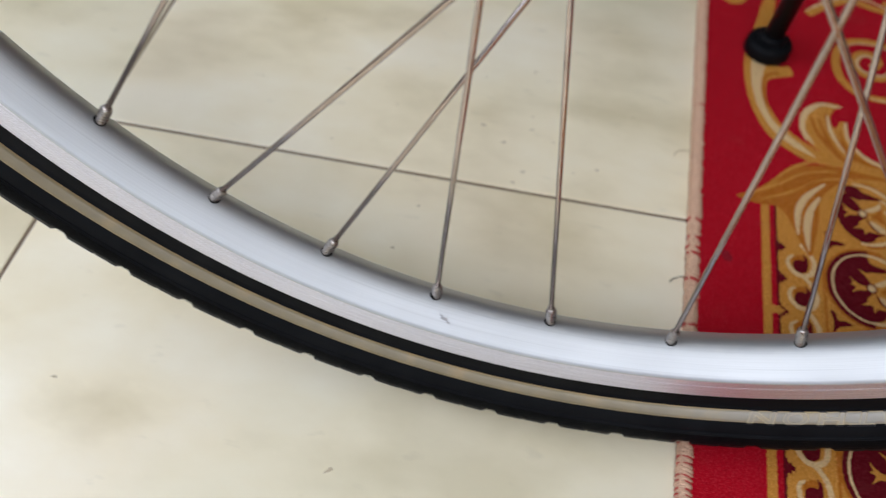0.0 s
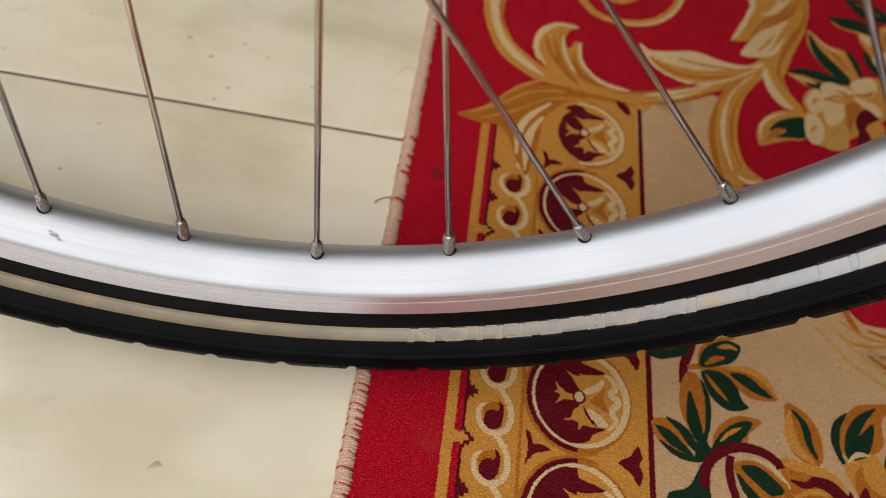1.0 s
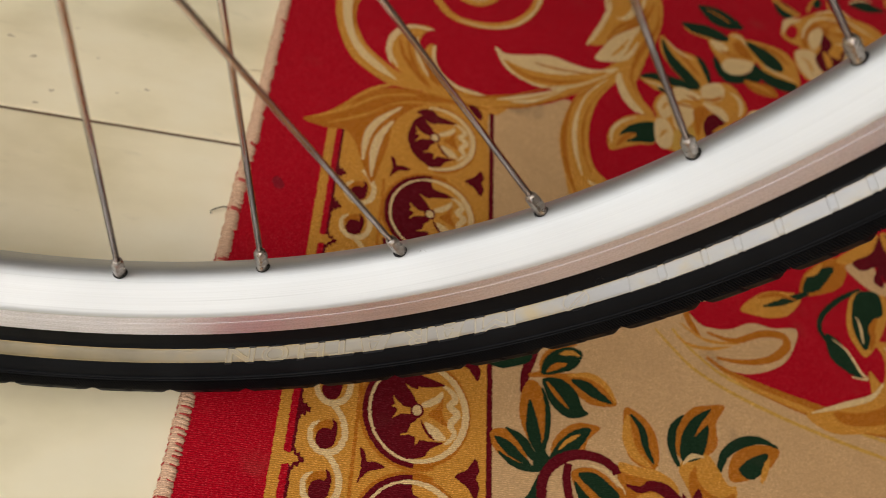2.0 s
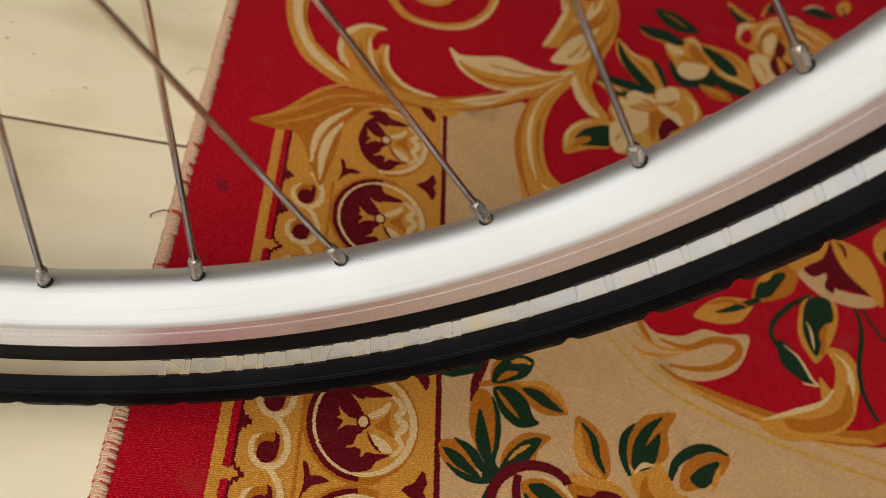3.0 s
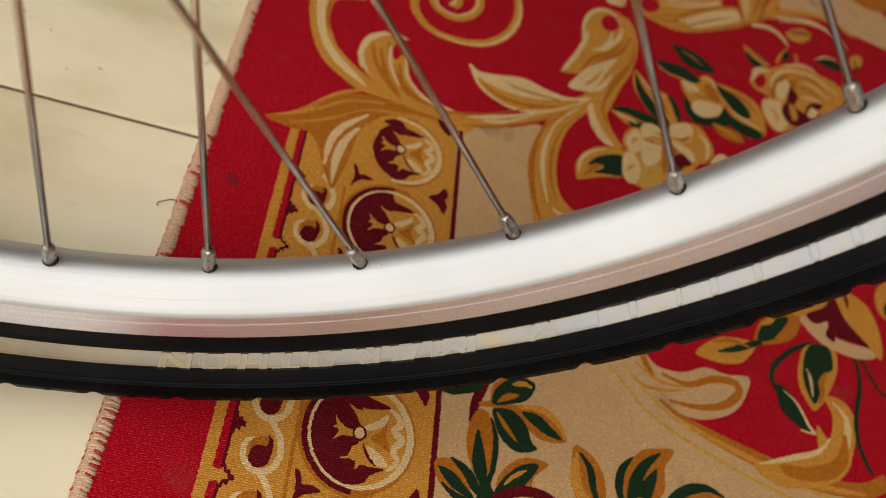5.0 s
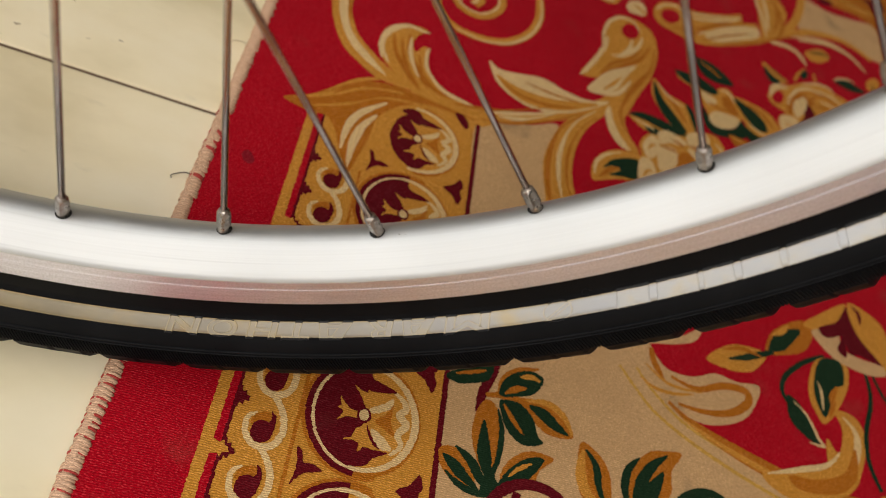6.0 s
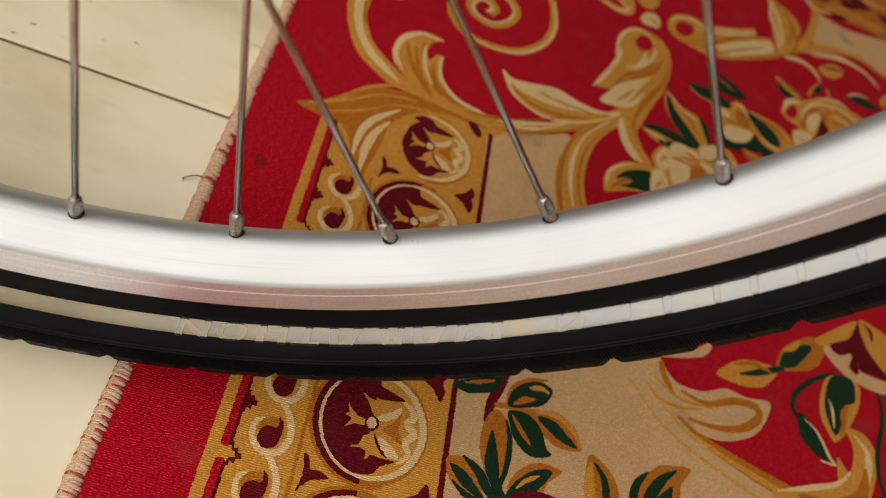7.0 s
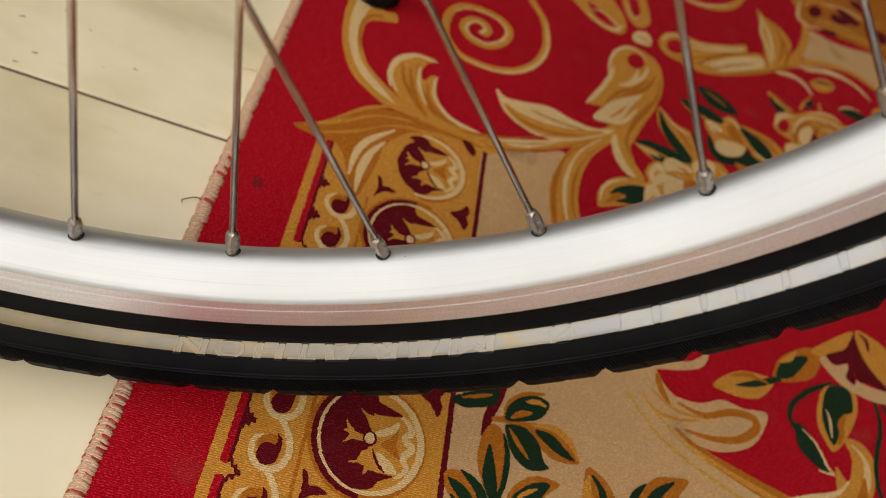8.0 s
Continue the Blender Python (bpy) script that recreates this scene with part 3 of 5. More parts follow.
def fill(name, outline, material, layer, parent=None, steps=8):
    pts = [woven(p) for p in dense(spline(millimetres(outline), True, steps) if isinstance(outline, str) else outline, True)]
    bm = bmesh.new()
    z = height(layer)
    face = bm.faces.new([bm.verts.new((p.x, p.y, z)) for p in pts])
    if face.calc_area() and face.normal.z < 0:
        face.normal_flip()
    bm.normal_update()
    if bm.faces[:][0].normal.z < 0:
        bmesh.ops.reverse_faces(bm, faces=bm.faces[:])
    bmesh.ops.triangulate(bm, faces=bm.faces[:])
    me = bpy.data.meshes.new(name)
    bm.to_mesh(me)
    bm.free()
    me.materials.append(material)
    return part(name, me, parent or carpet)


def band(name, line, widths, material, layer, parent=None):
    """A tapering stroke of pile along a curve: half widths in mm at its start, middle and end."""
    pts = dense(spline(millimetres(line), False) if isinstance(line, str) else line, False)
    verts, n, z = [], len(pts), height(layer)
    for i, p in enumerate(pts):
        t = i / (n - 1)
        a, b, c = (w / 1000 for w in widths)
        w = (a + (b - a) * math.sin(t * math.pi)) if t < 0.5 else (c + (b - c) * math.sin(t * math.pi))
        d = (pts[min(i + 1, n - 1)] - pts[max(i - 1, 0)]).normalized()
        s = Vector((-d.y, d.x)) * w
        for q in (woven(p - s), woven(p + s)):
            verts.append((q.x, q.y, z))
    faces = [(2 * i, 2 * i + 2, 2 * i + 3, 2 * i + 1) for i in range(n - 1)]
    return part(name, mesh_of(name, verts, faces, material, False), parent or carpet)


def ellipse(cx, cy, rx, ry, a0=0, a1=360, n=40):
    return [Vector((cx + rx * math.cos(radians(a0 + (a1 - a0) * i / n)), cy + ry * math.sin(radians(a0 + (a1 - a0) * i / n)))) / 1000 for i in range(n + (a1 - a0 != 360))]


def rect(u0, v0, u1, v1):
    side = [Vector((u0, v0 + (v1 - v0) * i / 120)) / 1000 for i in range(121)]
    return side + [Vector((u1, v1 + (v0 - v1) * i / 120)) / 1000 for i in range(121)]


# side border: yellow line, amber ground, wine-red line, roundels and running scrolls
fill("yellow_line", rect(37.7, -545, 42.4, 121), GOLD, 1)
fill("border_ground", rect(45.9, -545, 130.2, 116), GOLD, 1)
fill("border_ground", rect(78, 114, 130.2, 150), GOLD, 1.2)
fill("wine_line", rect(130.0, -545, 132.7, 150), MAROON, 2)
fill("cream_edge", rect(132.4, -545, 134.0, 150), CREAM, 1.02)
fill("cream_field", "133,151 150,154 173,152 171,134 173,116 182,98 198,78 216,60 228,48 236,39 242,26 252,11 263,1 280,-8 302,-14 330,-20 363,-23 400,-24 470,-60 500,-200 500,-540 280,-545 133,-545 133,-400 133,-200 133,0", CREAM, 1)
WING_A = ((-11.5, 17.5), (-6.0, 15.0), (-1.6, 12.1), (3.5, 11.8), (12.5, 13.9), (7.8, 15.9), (1.7, 17.5), (-0.7, 20.6), (-6.0, 21.6))
WING_B = ((-9.8, -15.3), (-5.9, -15.6), (0.2, -15.8), (2.1, -13.3), (6.5, -13.5), (12.5, -13.5), (7.1, -16.7), (4.1, -20.8), (-2.7, -21.8))
FORK = ((-1.1, 0.7), (-5.7, 1.3), (-9.0, 3.4), (-11.2, 5.8), (-10.2, 2.0), (-11.3, 0.6), (-8.7, -0.6), (-11.0, -5.1), (-7.3, -2.5), (-2.6, -1.8))
PETAL_A = ((-6.2, 12.2), (-2.6, 10.7), (2.0, 10.5), (9.8, 12.0), (13.0, 10.8), (8.3, 6.2), (2.3, 3.3), (-0.4, 4.5), (-2.7, 8.5))
PETAL_B = ((0.0, -4.8), (-2.5, -6.8), (-3.3, -10.0), (-6.6, -12.4), (-2.0, -11.6), (1.5, -12.5), (4.5, -10.7), (4.2, -6.3), (2.3, -4.4))
PETAL_C = ((2.2, 3.8), (8.0, 7.7), (11.5, 10.9), (11.2, 6.6), (6.8, 3.1), (3.1, 2.0))
PETAL_D = ((3.9, -4.9), (6.9, -5.5), (10.8, -7.9), (13.9, -11.9), (8.7, -12.4), (5.6, -8.9))
PETAL_E = ((5.1, -1.0), (8.9, 2.7), (12.0, 7.9), (11.8, 0.5), (14.3, -5.6), (9.5, -3.7))
SCALLOP = ((10.2, 14.4), (15.4, 11.5), (17.6, 7.6), (15.1, 4.2), (18.6, 0.5), (15.6, -4.4), (17.6, -9.0), (13.5, -14.0))


def roundel(v, full):
    cu = 97.6

    def here(shape, steps=5):
        return spline([Vector((cu + x, v + y)) / 1000 for x, y in shape], True, steps)

    disc = fill("roundel", ellipse(cu, v, 24.4, 26.3, 90, 270), MAROON, 2) if full else fill("roundel", ellipse(cu + 1, v - 1, 16.5, 20.5), MAROON, 2)
    if full:
        band("roundel_ring", ellipse(cu, v, 21.2, 23.3, 86, 274), (0.55, 0.7, 0.6), PALE, 3, disc)
    fill("roundel_half", ellipse(cu + 1, v, 24.0, 25.8, -90, 90), BROWN, 3, disc)
    fill("roundel_half", ellipse(cu + 1, v, 21.6, 23.6, -92, 92), GOLD, 3.5, disc)
    band("roundel_ring", ellipse(cu, v, 22.6, 23.2, -96, 100), (0.8, 1.6, 0.8), PALE, 4, disc)
    band("scallop", spline([Vector((cu + x, v + y)) / 1000 for x, y in SCALLOP], False), (0.6, 1.7, 0.6), PALE, 4, disc)
    for shape in (WING_A, WING_B):
        fill("maroon_wing", here(shape), MAROON, 4, disc)
    for shape, mat in ((FORK, GOLD), (PETAL_A, GOLD), (PETAL_B, GOLD), (PETAL_C, PALE), (PETAL_D, PALE), (PETAL_E, BROWN)):
        fill("petal", here(shape), mat, 5, disc)
    band("petal_line", spline([Vector((cu + x, v + y)) / 1000 for x, y in ((2.0, -4.0), (4.7, -9.1), (8.7, -12.8))], False), (0.3, 0.7, 0.4), MAROON, 6, disc)
    fill("eye_ring", ellipse(cu, v, 3.1, 3.6, n=16), MAROON, 6, disc)
    fill("flower_eye", ellipse(cu, v, 2.1, 2.5, n=16), PALE, 7, disc)


PITCH_V = 55.4
for i in range(-9, 2):
    roundel(10.8 + PITCH_V * i, True)
roundel(121.2, False)
for i in range(-10, 2):
    v = 10.8 + PITCH_V * (i + 0.5)
    shape = ((74, 7.5), (76.5, 6), (77.6, 1.8), (81, 2.2), (85.5, 0.2), (79, -2.0), (76, -5), (74.2, -8), (75.3, 0))
    fill("spandrel", spline([Vector((x, v + y)) / 1000 for x, y in shape], True, 3), MAROON, 4)
    tri = ((124.5, 9), (126.5, 4), (125, 0.5), (126.5, -4), (124.5, -9), (121, -4), (115.5, 0), (121, 4))
    fill("spandrel", spline([Vector((x + 0.6, v + y)) / 1000 for x, y in tri], True, 4), MAROON, 4)
    fill("roundel_edge", ellipse(97.6, v - PITCH_V / 2, 26.0, 27.7, 70, 290), BROWN, 1.5)
for k in range(-22, 6):
    v = -39.6 + 22.4 * k

    def near_eye(shape, closed=True):
        return spline([Vector((58.9 + x, v + y)) / 1000 for x, y in shape], closed, 5)

    eye = fill("scroll_eye", ellipse(58.9, v - 0.6, 4.3, 4.7, n=24), MAROON, 4)
    fill("scroll_tail", near_eye(((3.7, -1.5), (4.7, 2.4), (4.3, 6.2), (2.0, 8.6), (2.7, 5.4), (1.9, 2.8))), MAROON, 4, eye)
    fill("scroll_tongue", near_eye(((-4.9, 1.6), (-4.0, 5.4), (-0.6, 7.6), (2.0, 7.4), (2.6, 4.2), (0.2, 3.9), (-2.6, 1.8))), BROWN, 3.5, eye)
    chain = ((0.6, 15.6), (2.6, 13.9), (5.4, 10.6), (7.6, 5.6), (8.0, 0.6), (6.2, -4.2), (2.4, -6.6), (-2.0, -6.3), (-5.4, -3.2), (-6.8, 1.2), (-5.9, 4.8), (-3.2, 6.6))
    band("scroll_ring", near_eye(chain, False), (1.2, 1.45, 0.7), PALE, 3, eye)
    steps = ((0, 6), (2.2, 5.2), (2.6, 2.8), (4.6, 3.6), (5.2, 1.4), (7.4, 1), (7.4, -1.4), (5.0, -1.6), (4.6, -4), (2.4, -3), (2, -5.4), (0, -6))
    mark = fill("stepped_mark", [Vector((45.9 + 0.72 * x, v + 11.4 + 0.85 * y)) / 1000 for x, y in steps], MAROON, 3)
    if (k + 2) % 5 == 0:
        heart = ((0, 3), (3, 2.2), (4.4, 3.4), (5.2, 1.4), (7, 0.6), (7, -0.8), (5, -1.6), (4.4, -3.4), (3, -2.2), (0, -3))
        fill("step_heart", [Vector((42 + x, v + 11.4 + y)) / 1000 for x, y in heart], GOLD, 4, mark)
fill("red_line", rect(42.4, -545, 45.5, 121), RED, 2)
fill("wine_edge", rect(45.4, -545, 46.7, 121), MAROON, 2.5)
band("border_cord", [Vector((71.6, v)) / 1000 for v in range(-545, 90, 5)], (0.6, 0.8, 0.6), BROWN, 2)

motif = fill("acanthus_leaf", "23.6,116.6 36.3,125.6 48.3,139.2 64.4,152.1 81.5,156.1 102.4,155.0 132.0,152.9 116.5,151.8 99.0,150.1 83.7,140.5 73.8,126.2 71.4,107.8 68.4,93.5 65.3,80.4 59.6,91.2 53.5,106.5 47.0,114.3 37.5,113.4", BROWN, 3)
band("leaf_vein", "28.8,119.0 45.7,131.0 64.7,146.8 85.1,151.9", (0.5, 1.8, 0.6), GOLD, 4, motif)
band("leaf_vein", "37.1,116.8 55.8,128.0 71.8,141.8 95.5,148.6", (0.4, 1.2, 0.4), GOLD, 4, motif)
band("leaf_vein", "76.9,140.0 64.6,125.4 59.5,112.4 58.7,95.1", (0.6, 2.2, 0.5), PALE, 4, motif)
band("leaf_vein", "73.1,127.8 66.5,114.4 64.2,99.5 64.5,84.3", (0.8, 2.4, 0.5), PALE, 4, motif)
motif = fill("scroll_stem", "43.5,318.4 37.2,289.1 30.6,261.2 28.3,236 30.1,213.1 35.1,192.2 44.2,173.5 57.3,162.9 71,156.6 98,158 85,162.5 70,171 57.2,181 49.5,190.5 43.8,206 42.8,219 45.0,228.0 52.0,232.5 61.5,237.5 59.0,246.0 50.2,247.5 49.5,292.7 51.9,320.9", GOLD, 2)
fill("stem_light", "35.5,255 32.8,236 34.2,214 39.0,194.5 47.5,178 59.5,167.5 72.5,161.5 64,170.5 52,181.5 44.3,194 40.6,209 40.0,222 41.2,234 43.5,250", PALE, 3, motif)
band("stem_shade", "52.0,236.5 45.5,234.0 41.5,226.5 41.0,213.0 44.5,198.0", (1.6, 1.3, 0.4), BROWN, 3.5, motif)
motif = fill("acanthus_curl", "91.1,159.2 77.3,166.4 67.9,175.8 64.1,189.1 66.2,202.0 75.5,212.8 86.5,215.6 91.2,214.4 85.6,206.0 84.0,196.9 86.9,191.9 90.4,198.5 93.8,198.3 93.8,184.8 99.2,172.7 109.6,164.9 131.6,163.1 110.1,154.9", GOLD, 3)
band("leaf_vein", "72.0,172.9 65.9,186.9 68.4,202.2 77.9,211.9 88.3,213.7", (0.6, 2, 0.5), PALE, 4, motif)
band("leaf_vein", "71.7,199.7 74.8,185.6 81.7,174.3 91.9,163.2", (0.6, 2, 0.8), BROWN, 4, motif)
band("leaf_vein", "81.2,205.6 82.8,190.4 88.3,178.2 98.2,164.2", (0.5, 2, 0.8), BROWN, 4, motif)
band("leaf_vein", "93.1,197.9 94.1,183.3 100.6,172.5 110.9,165.6 130.8,163.2", (0.4, 1.6, 0.5), PALE, 4, motif)
motif = band("scroll_stem", "88.7,156.3 110.1,154.9 131.2,159.3 152.8,166.8 175.1,179.7 198.7,197.8 219.8,219.5 238.2,246.6", (2, 4.2, 4), GOLD, 2)
band("stem_edge", "134.5,163.1 152.6,170.8 171.2,180.8 186.7,191.3", (0.3, 1.8, 0.4), PALE, 3, motif)
band("stem_edge", "131.6,155.4 153.1,162.3 179.1,178.6 202.8,198.9", (0.3, 1.2, 0.4), BROWN, 3, motif)
motif = fill("flame_leaf", "133.4,210.7 140.8,206.4 154.9,209.4 170.8,214.0 187.2,210.6 202.9,210.2 218.9,216.7 202.8,200.6 182.8,187.0 163.4,181.9 147.7,186.8 138.6,195.4", PALE, 3)
fill("leaf_vein", "139.0,200.2 154.9,195.8 178.6,197.9 211.2,210.2 186.7,191.3 164.1,184.4 148.3,188.8", GOLD, 4, motif)
band("leaf_vein", "141.2,196.9 155.3,189.4 174.8,190.3 194.7,197.8", (0.4, 1.4, 0.4), BROWN, 5, motif)
band("leaf_vein", "158.4,203.4 176.4,202.3 198.7,204.5", (0.3, 0.9, 0.3), BROWN, 5, motif)
motif = band("spiral_scroll", "118.3,261.3 121.7,269.0 116.9,275.3 108.8,272.5 105.0,261.7 111.0,252.4 123.4,251.4 134.8,264.2 137.0,279.4 126.3,288.9 107.2,287.6 96.1,277.6 92.2,259.7 95.3,241.9 107.1,230.0 127.4,229.3 145.5,237.4 159.5,255.1 165.8,279.1 163.3,305.9 154.3,323.5 146.7,335.1 132.5,340.5", (3.6, 3, 3), GOLD, 2)
band("spiral_edge", "116.6,261.5 120.1,267.9 116.3,272.9 109.8,270.5 106.6,262.1 111.5,254.7 123.1,253.9 133.1,264.4 135.0,277.3 125.3,286.1 107.4,285.0 97.6,275.8", (1.2, 1, 0.5), PALE, 3, motif)
band("spiral_edge", "108.0,228.7 127.6,227.5 145.6,235.6 160.4,254.3 167.1,279.3 164.7,306.8", (0.4, 1.1, 0.5), PALE, 3, motif)
motif = fill("lily_scroll", "231.2,321.2 220.2,307.6 217.5,291.8 215.9,277.1 207.5,256.9 197.9,235.6 209.0,236.6 216.9,243.0 208.9,231.1 202.9,222.4 213.0,221.0 225.1,225.4 222.0,208.1 226.8,200.7 236.2,221.5 243.1,238.4 253.6,261.7 260.8,292.4 258.0,314.5 245.8,322.7", GOLD, 2)
band("lily_edge", "218.9,288.5 217.7,278.2 209.2,256.1 201.3,237.6", (0.5, 1.8, 0.4), PALE, 3, motif)
band("lily_edge", "203.8,222.9 213.9,223.3 226.1,230.1 236.5,248.1", (0.5, 2, 0.5), PALE, 3, motif)
band("lily_edge", "222.0,268.9 230.3,272.6 243.1,288.4 248.7,304.3", (0.5, 1.8, 0.6), PALE, 3, motif)
band("lily_edge", "211.6,240.0 227.1,257.7 244.3,275.7 254.9,297.0", (0.4, 1.8, 0.5), BROWN, 3, motif)
band("lily_edge", "228.1,214.3 235.1,236.3 248.0,261.1", (0.4, 1.5, 0.5), BROWN, 3, motif)
fill("lily_eye", "231.6,306.3 237.7,315.2 245.3,313.6 244.8,303.3 237.8,296.1 232.2,298.2", RED, 4, motif)
motif = fill("bead", "236.7,337.6 241.1,346.7 249.3,350.7 254.0,344.6 252.4,334.4 245.3,331.2 238.4,331.2", PALE, 2)
motif = fill("loop_scroll", "171.5,368.2 188.9,348.3 204.4,334.1 221.8,330.7 230.9,339.8 230.5,358.4 221.9,375.2 208.9,396.3", GOLD, 2)
fill("loop_eye", "198.6,358.4 208.5,354.2 219.2,344.3 222.0,340.0 213.2,338.6 204.5,343.5", RED, 3, motif)
band("loop_edge", "193.8,347.0 208.3,335.2 222.9,335.2 228.1,345.7", (0.4, 1.3, 0.5), PALE, 3, motif)
motif = fill("loop_scroll", "229.0,407.0 230.9,370.0 239.4,353.4 248.6,356.5 254.6,371.9 251.0,401.3 245.6,422.1", GOLD, 2)
fill("loop_eye", "234.8,393.0 237.1,372.8 242.9,363.8 245.6,377.1 242.2,394.9", RED, 3, motif)
motif = fill("loop_scroll", "260.6,345.9 268.5,362.8 283.8,370.7 301.9,371.5 330.8,385.6 348.0,396.8 348.6,386.6 362.5,392.2 363.3,380.6 353.9,364.6 324.5,340.4 297.1,327.9 277.0,329.3 264.3,333.1", GOLD, 2)
fill("loop_eye", "267.2,345.6 273.2,356.5 282.7,358.9 285.1,351.1 278.0,340.4 270.7,338.8", RED, 3, motif)
band("loop_edge", "285.6,356.1 306.3,363.3 335.6,380.6 347.2,391.3", (0.5, 1.6, 0.5), PALE, 3, motif)
band("loop_edge", "298.4,339.9 327.4,361.1 358.3,383.9", (0.5, 2, 0.6), PALE, 3, motif)
band("loop_edge", "275.4,334.3 299.3,348.0 328.6,369.7 353.2,387.1", (0.5, 1.2, 0.4), BROWN, 3, motif)
motif = band("scroll_stem", "324.9,343.6 355.0,364.5 388.3,393.1 423.0,418.2 462.2,429.1 490.3,418.4", (2.5, 4.2, 3), GOLD, 2)
motif = band("tendril", "374.6,375.0 390.2,379.9 401.9,376.0 408.1,362.8", (1.5, 3, 0.5), PALE, 3)
motif = band("tendril", "406.7,398.1 439.5,411.7 463.2,409.6 476.9,393.6", (1.2, 2.6, 0.6), PALE, 3)
motif = fill("flame_leaf", "370.3,466.7 369.8,431.8 367.4,404.5 367.4,378.4 383.4,391.7 399.0,423.2 399.9,439.5 390.4,452.8 378.2,459.1", GOLD, 2)
band("leaf_vein", "371.6,456.4 376.9,438.3 377.3,414.3 374.1,390.7", (0.5, 2, 0.6), PALE, 3, motif)
band("leaf_vein", "377.4,454.9 389.4,441.4 387.4,412.4 380.2,392.9", (0.5, 1.6, 0.6), BROWN, 3, motif)
motif = band("scroll_stem", "410.2,537.2 425.1,507.2 425.3,472.8 411.4,431.3 389.6,393.9", (3, 4, 4), GOLD, 2)
motif = band("scroll_stem", "280.5,433.5 300.4,429.8 322.8,436.8 344.0,455.5 360.4,484.4", (3, 4, 3), GOLD, 2)
band("scroll_stem", "291.3,428.6 312.0,432.7 337.5,450.8", (0.6, 1.4, 0.6), PALE, 3, motif)
motif = fill("cream_panel", "424.9,470.6 460.3,470.2 536.6,484.0 549.3,423.9 488.0,421.2 456.4,430.6 412.7,415.1", CREAM, 1)
motif = fill("gold_border_panel", "439.9,564.7 424.5,516.8 425.2,489.7 445.4,482.6 490.5,486.2 542.8,482.4 633.8,577.3 653.6,718.0", BROWN, 2)
fill("maroon_mark", "436.8,513.5 447.9,527.4 454.6,522.0 447.1,506.9 436.8,501.7", MAROON, 3, motif)
fill("maroon_mark", "466.3,526.2 477.6,528.0 487.0,522.4 473.3,511.1 464.4,512.9", MAROON, 3, motif)
fill("maroon_mark", "498.7,572.0 516.0,577.9 525.8,571.9 508.1,559.5", MAROON, 3, motif)
fill("maroon_mark", "509.5,529.7 524.8,530.0 537.9,522.9 520.4,515.3", MAROON, 3, motif)
band("panel_scroll", "432.2,516.2 450.1,537.2 471.0,539.7 491.6,539.7 537.2,552.5", (1, 2.5, 1), GOLD, 3, motif)
band("panel_scroll", "439.8,492.1 466.5,494.9 506.8,496.8", (1, 2, 1), GOLD, 3, motif)
motif = fill("gold_leaf", "410.2,382.6 427.8,398.1 438.5,393.2 426.6,378.3 415.4,374.7", GOLD, 2)
motif = band("maroon_stem", "155.5,1.0 152.7,-8.5 149.3,-17.8 147.8,-28.2", (2.2, 2.4, 1.8), MAROON, 2)
motif = fill("green_leaf", "130.8,-14.6 139.9,-7.8 152.7,-2.6 151.5,-11.1 142.8,-15.5 136.3,-17.1", GREEN, 2)
band("leaf_vein", "135.6,-12.6 142.7,-9.7 149.9,-6.7", (0.3, 1, 0.3), BROWN, 3, motif)
motif = fill("green_leaf", "157.6,-17.1 158.3,-10.0 164.0,-3.6 172.5,-0.0 179.1,-2.2 175.2,-10.7 167.2,-14.9", GREEN, 3)
band("leaf_vein", "159.9,-15.5 165.0,-11.8 170.7,-9.7", (0.5, 1.6, 0.4), BROWN, 4, motif)
band("leaf_vein", "166.8,-4.9 173.2,-3.2 177.2,-4.4", (0.3, 1.5, 0.4), GOLD, 4, motif)
band("leaf_vein", "156.5,-16.7 158.8,-8.1 166.4,-1.4 176.3,2.2", (0.4, 1.6, 0.6), BROWN, 2, motif)
motif = band("twig", "151.0,-18.7 159.3,-16.8 167.7,-16.9 176.2,-16.4", (1, 1.8, 0.8), BROWN, 2)
motif = fill("gold_leaf", "166.0,-16.3 179.1,-13.9 189.3,-17.2 194.9,-27.3 182.9,-29.6 174.1,-24.7", BROWN, 2)
band("leaf_vein", "170.5,-15.8 182.0,-14.3 190.3,-18.8 194.4,-26.8", (0.5, 1.8, 0.6), GOLD, 3, motif)
fill("leaf_vein", "172.1,-17.9 180.7,-17.4 187.2,-22.2 192.6,-27.3 184.7,-26.5 178.7,-23.5", GREEN, 3, motif)
motif = fill("green_leaf", "158.1,-19.3 167.6,-18.3 174.2,-23.6 177.2,-31.5 179.8,-34.7 170.4,-37.7 162.3,-33.2 158.6,-25.4", GREEN, 3)
band("leaf_vein", "159.8,-20.7 163.6,-26.3 170.0,-33.1", (0.4, 1.2, 0.3), BROWN, 4, motif)
motif = fill("gold_leaf", "151.5,-20.9 156.5,-23.5 159.6,-33.6 158.9,-46.5 154.6,-56.3 148.9,-49.4 145.7,-38.8 147.2,-27.2", BROWN, 2)
fill("leaf_vein", "151.0,-31.0 154.4,-40.8 156.7,-56.5 152.6,-55.5 148.9,-46.8 149.4,-37.8", GREEN, 3, motif)
band("leaf_vein", "157.0,-24.0 159.6,-33.6 158.9,-46.5 156.2,-56.1", (0.5, 1.4, 0.8), GREEN, 3, motif)
motif = fill("gold_leaf", "160.3,-55.5 164.2,-46.3 173.6,-39.7 185.6,-40.2 179.2,-46.9 175.7,-54.1 166.6,-57.3", BROWN, 2)
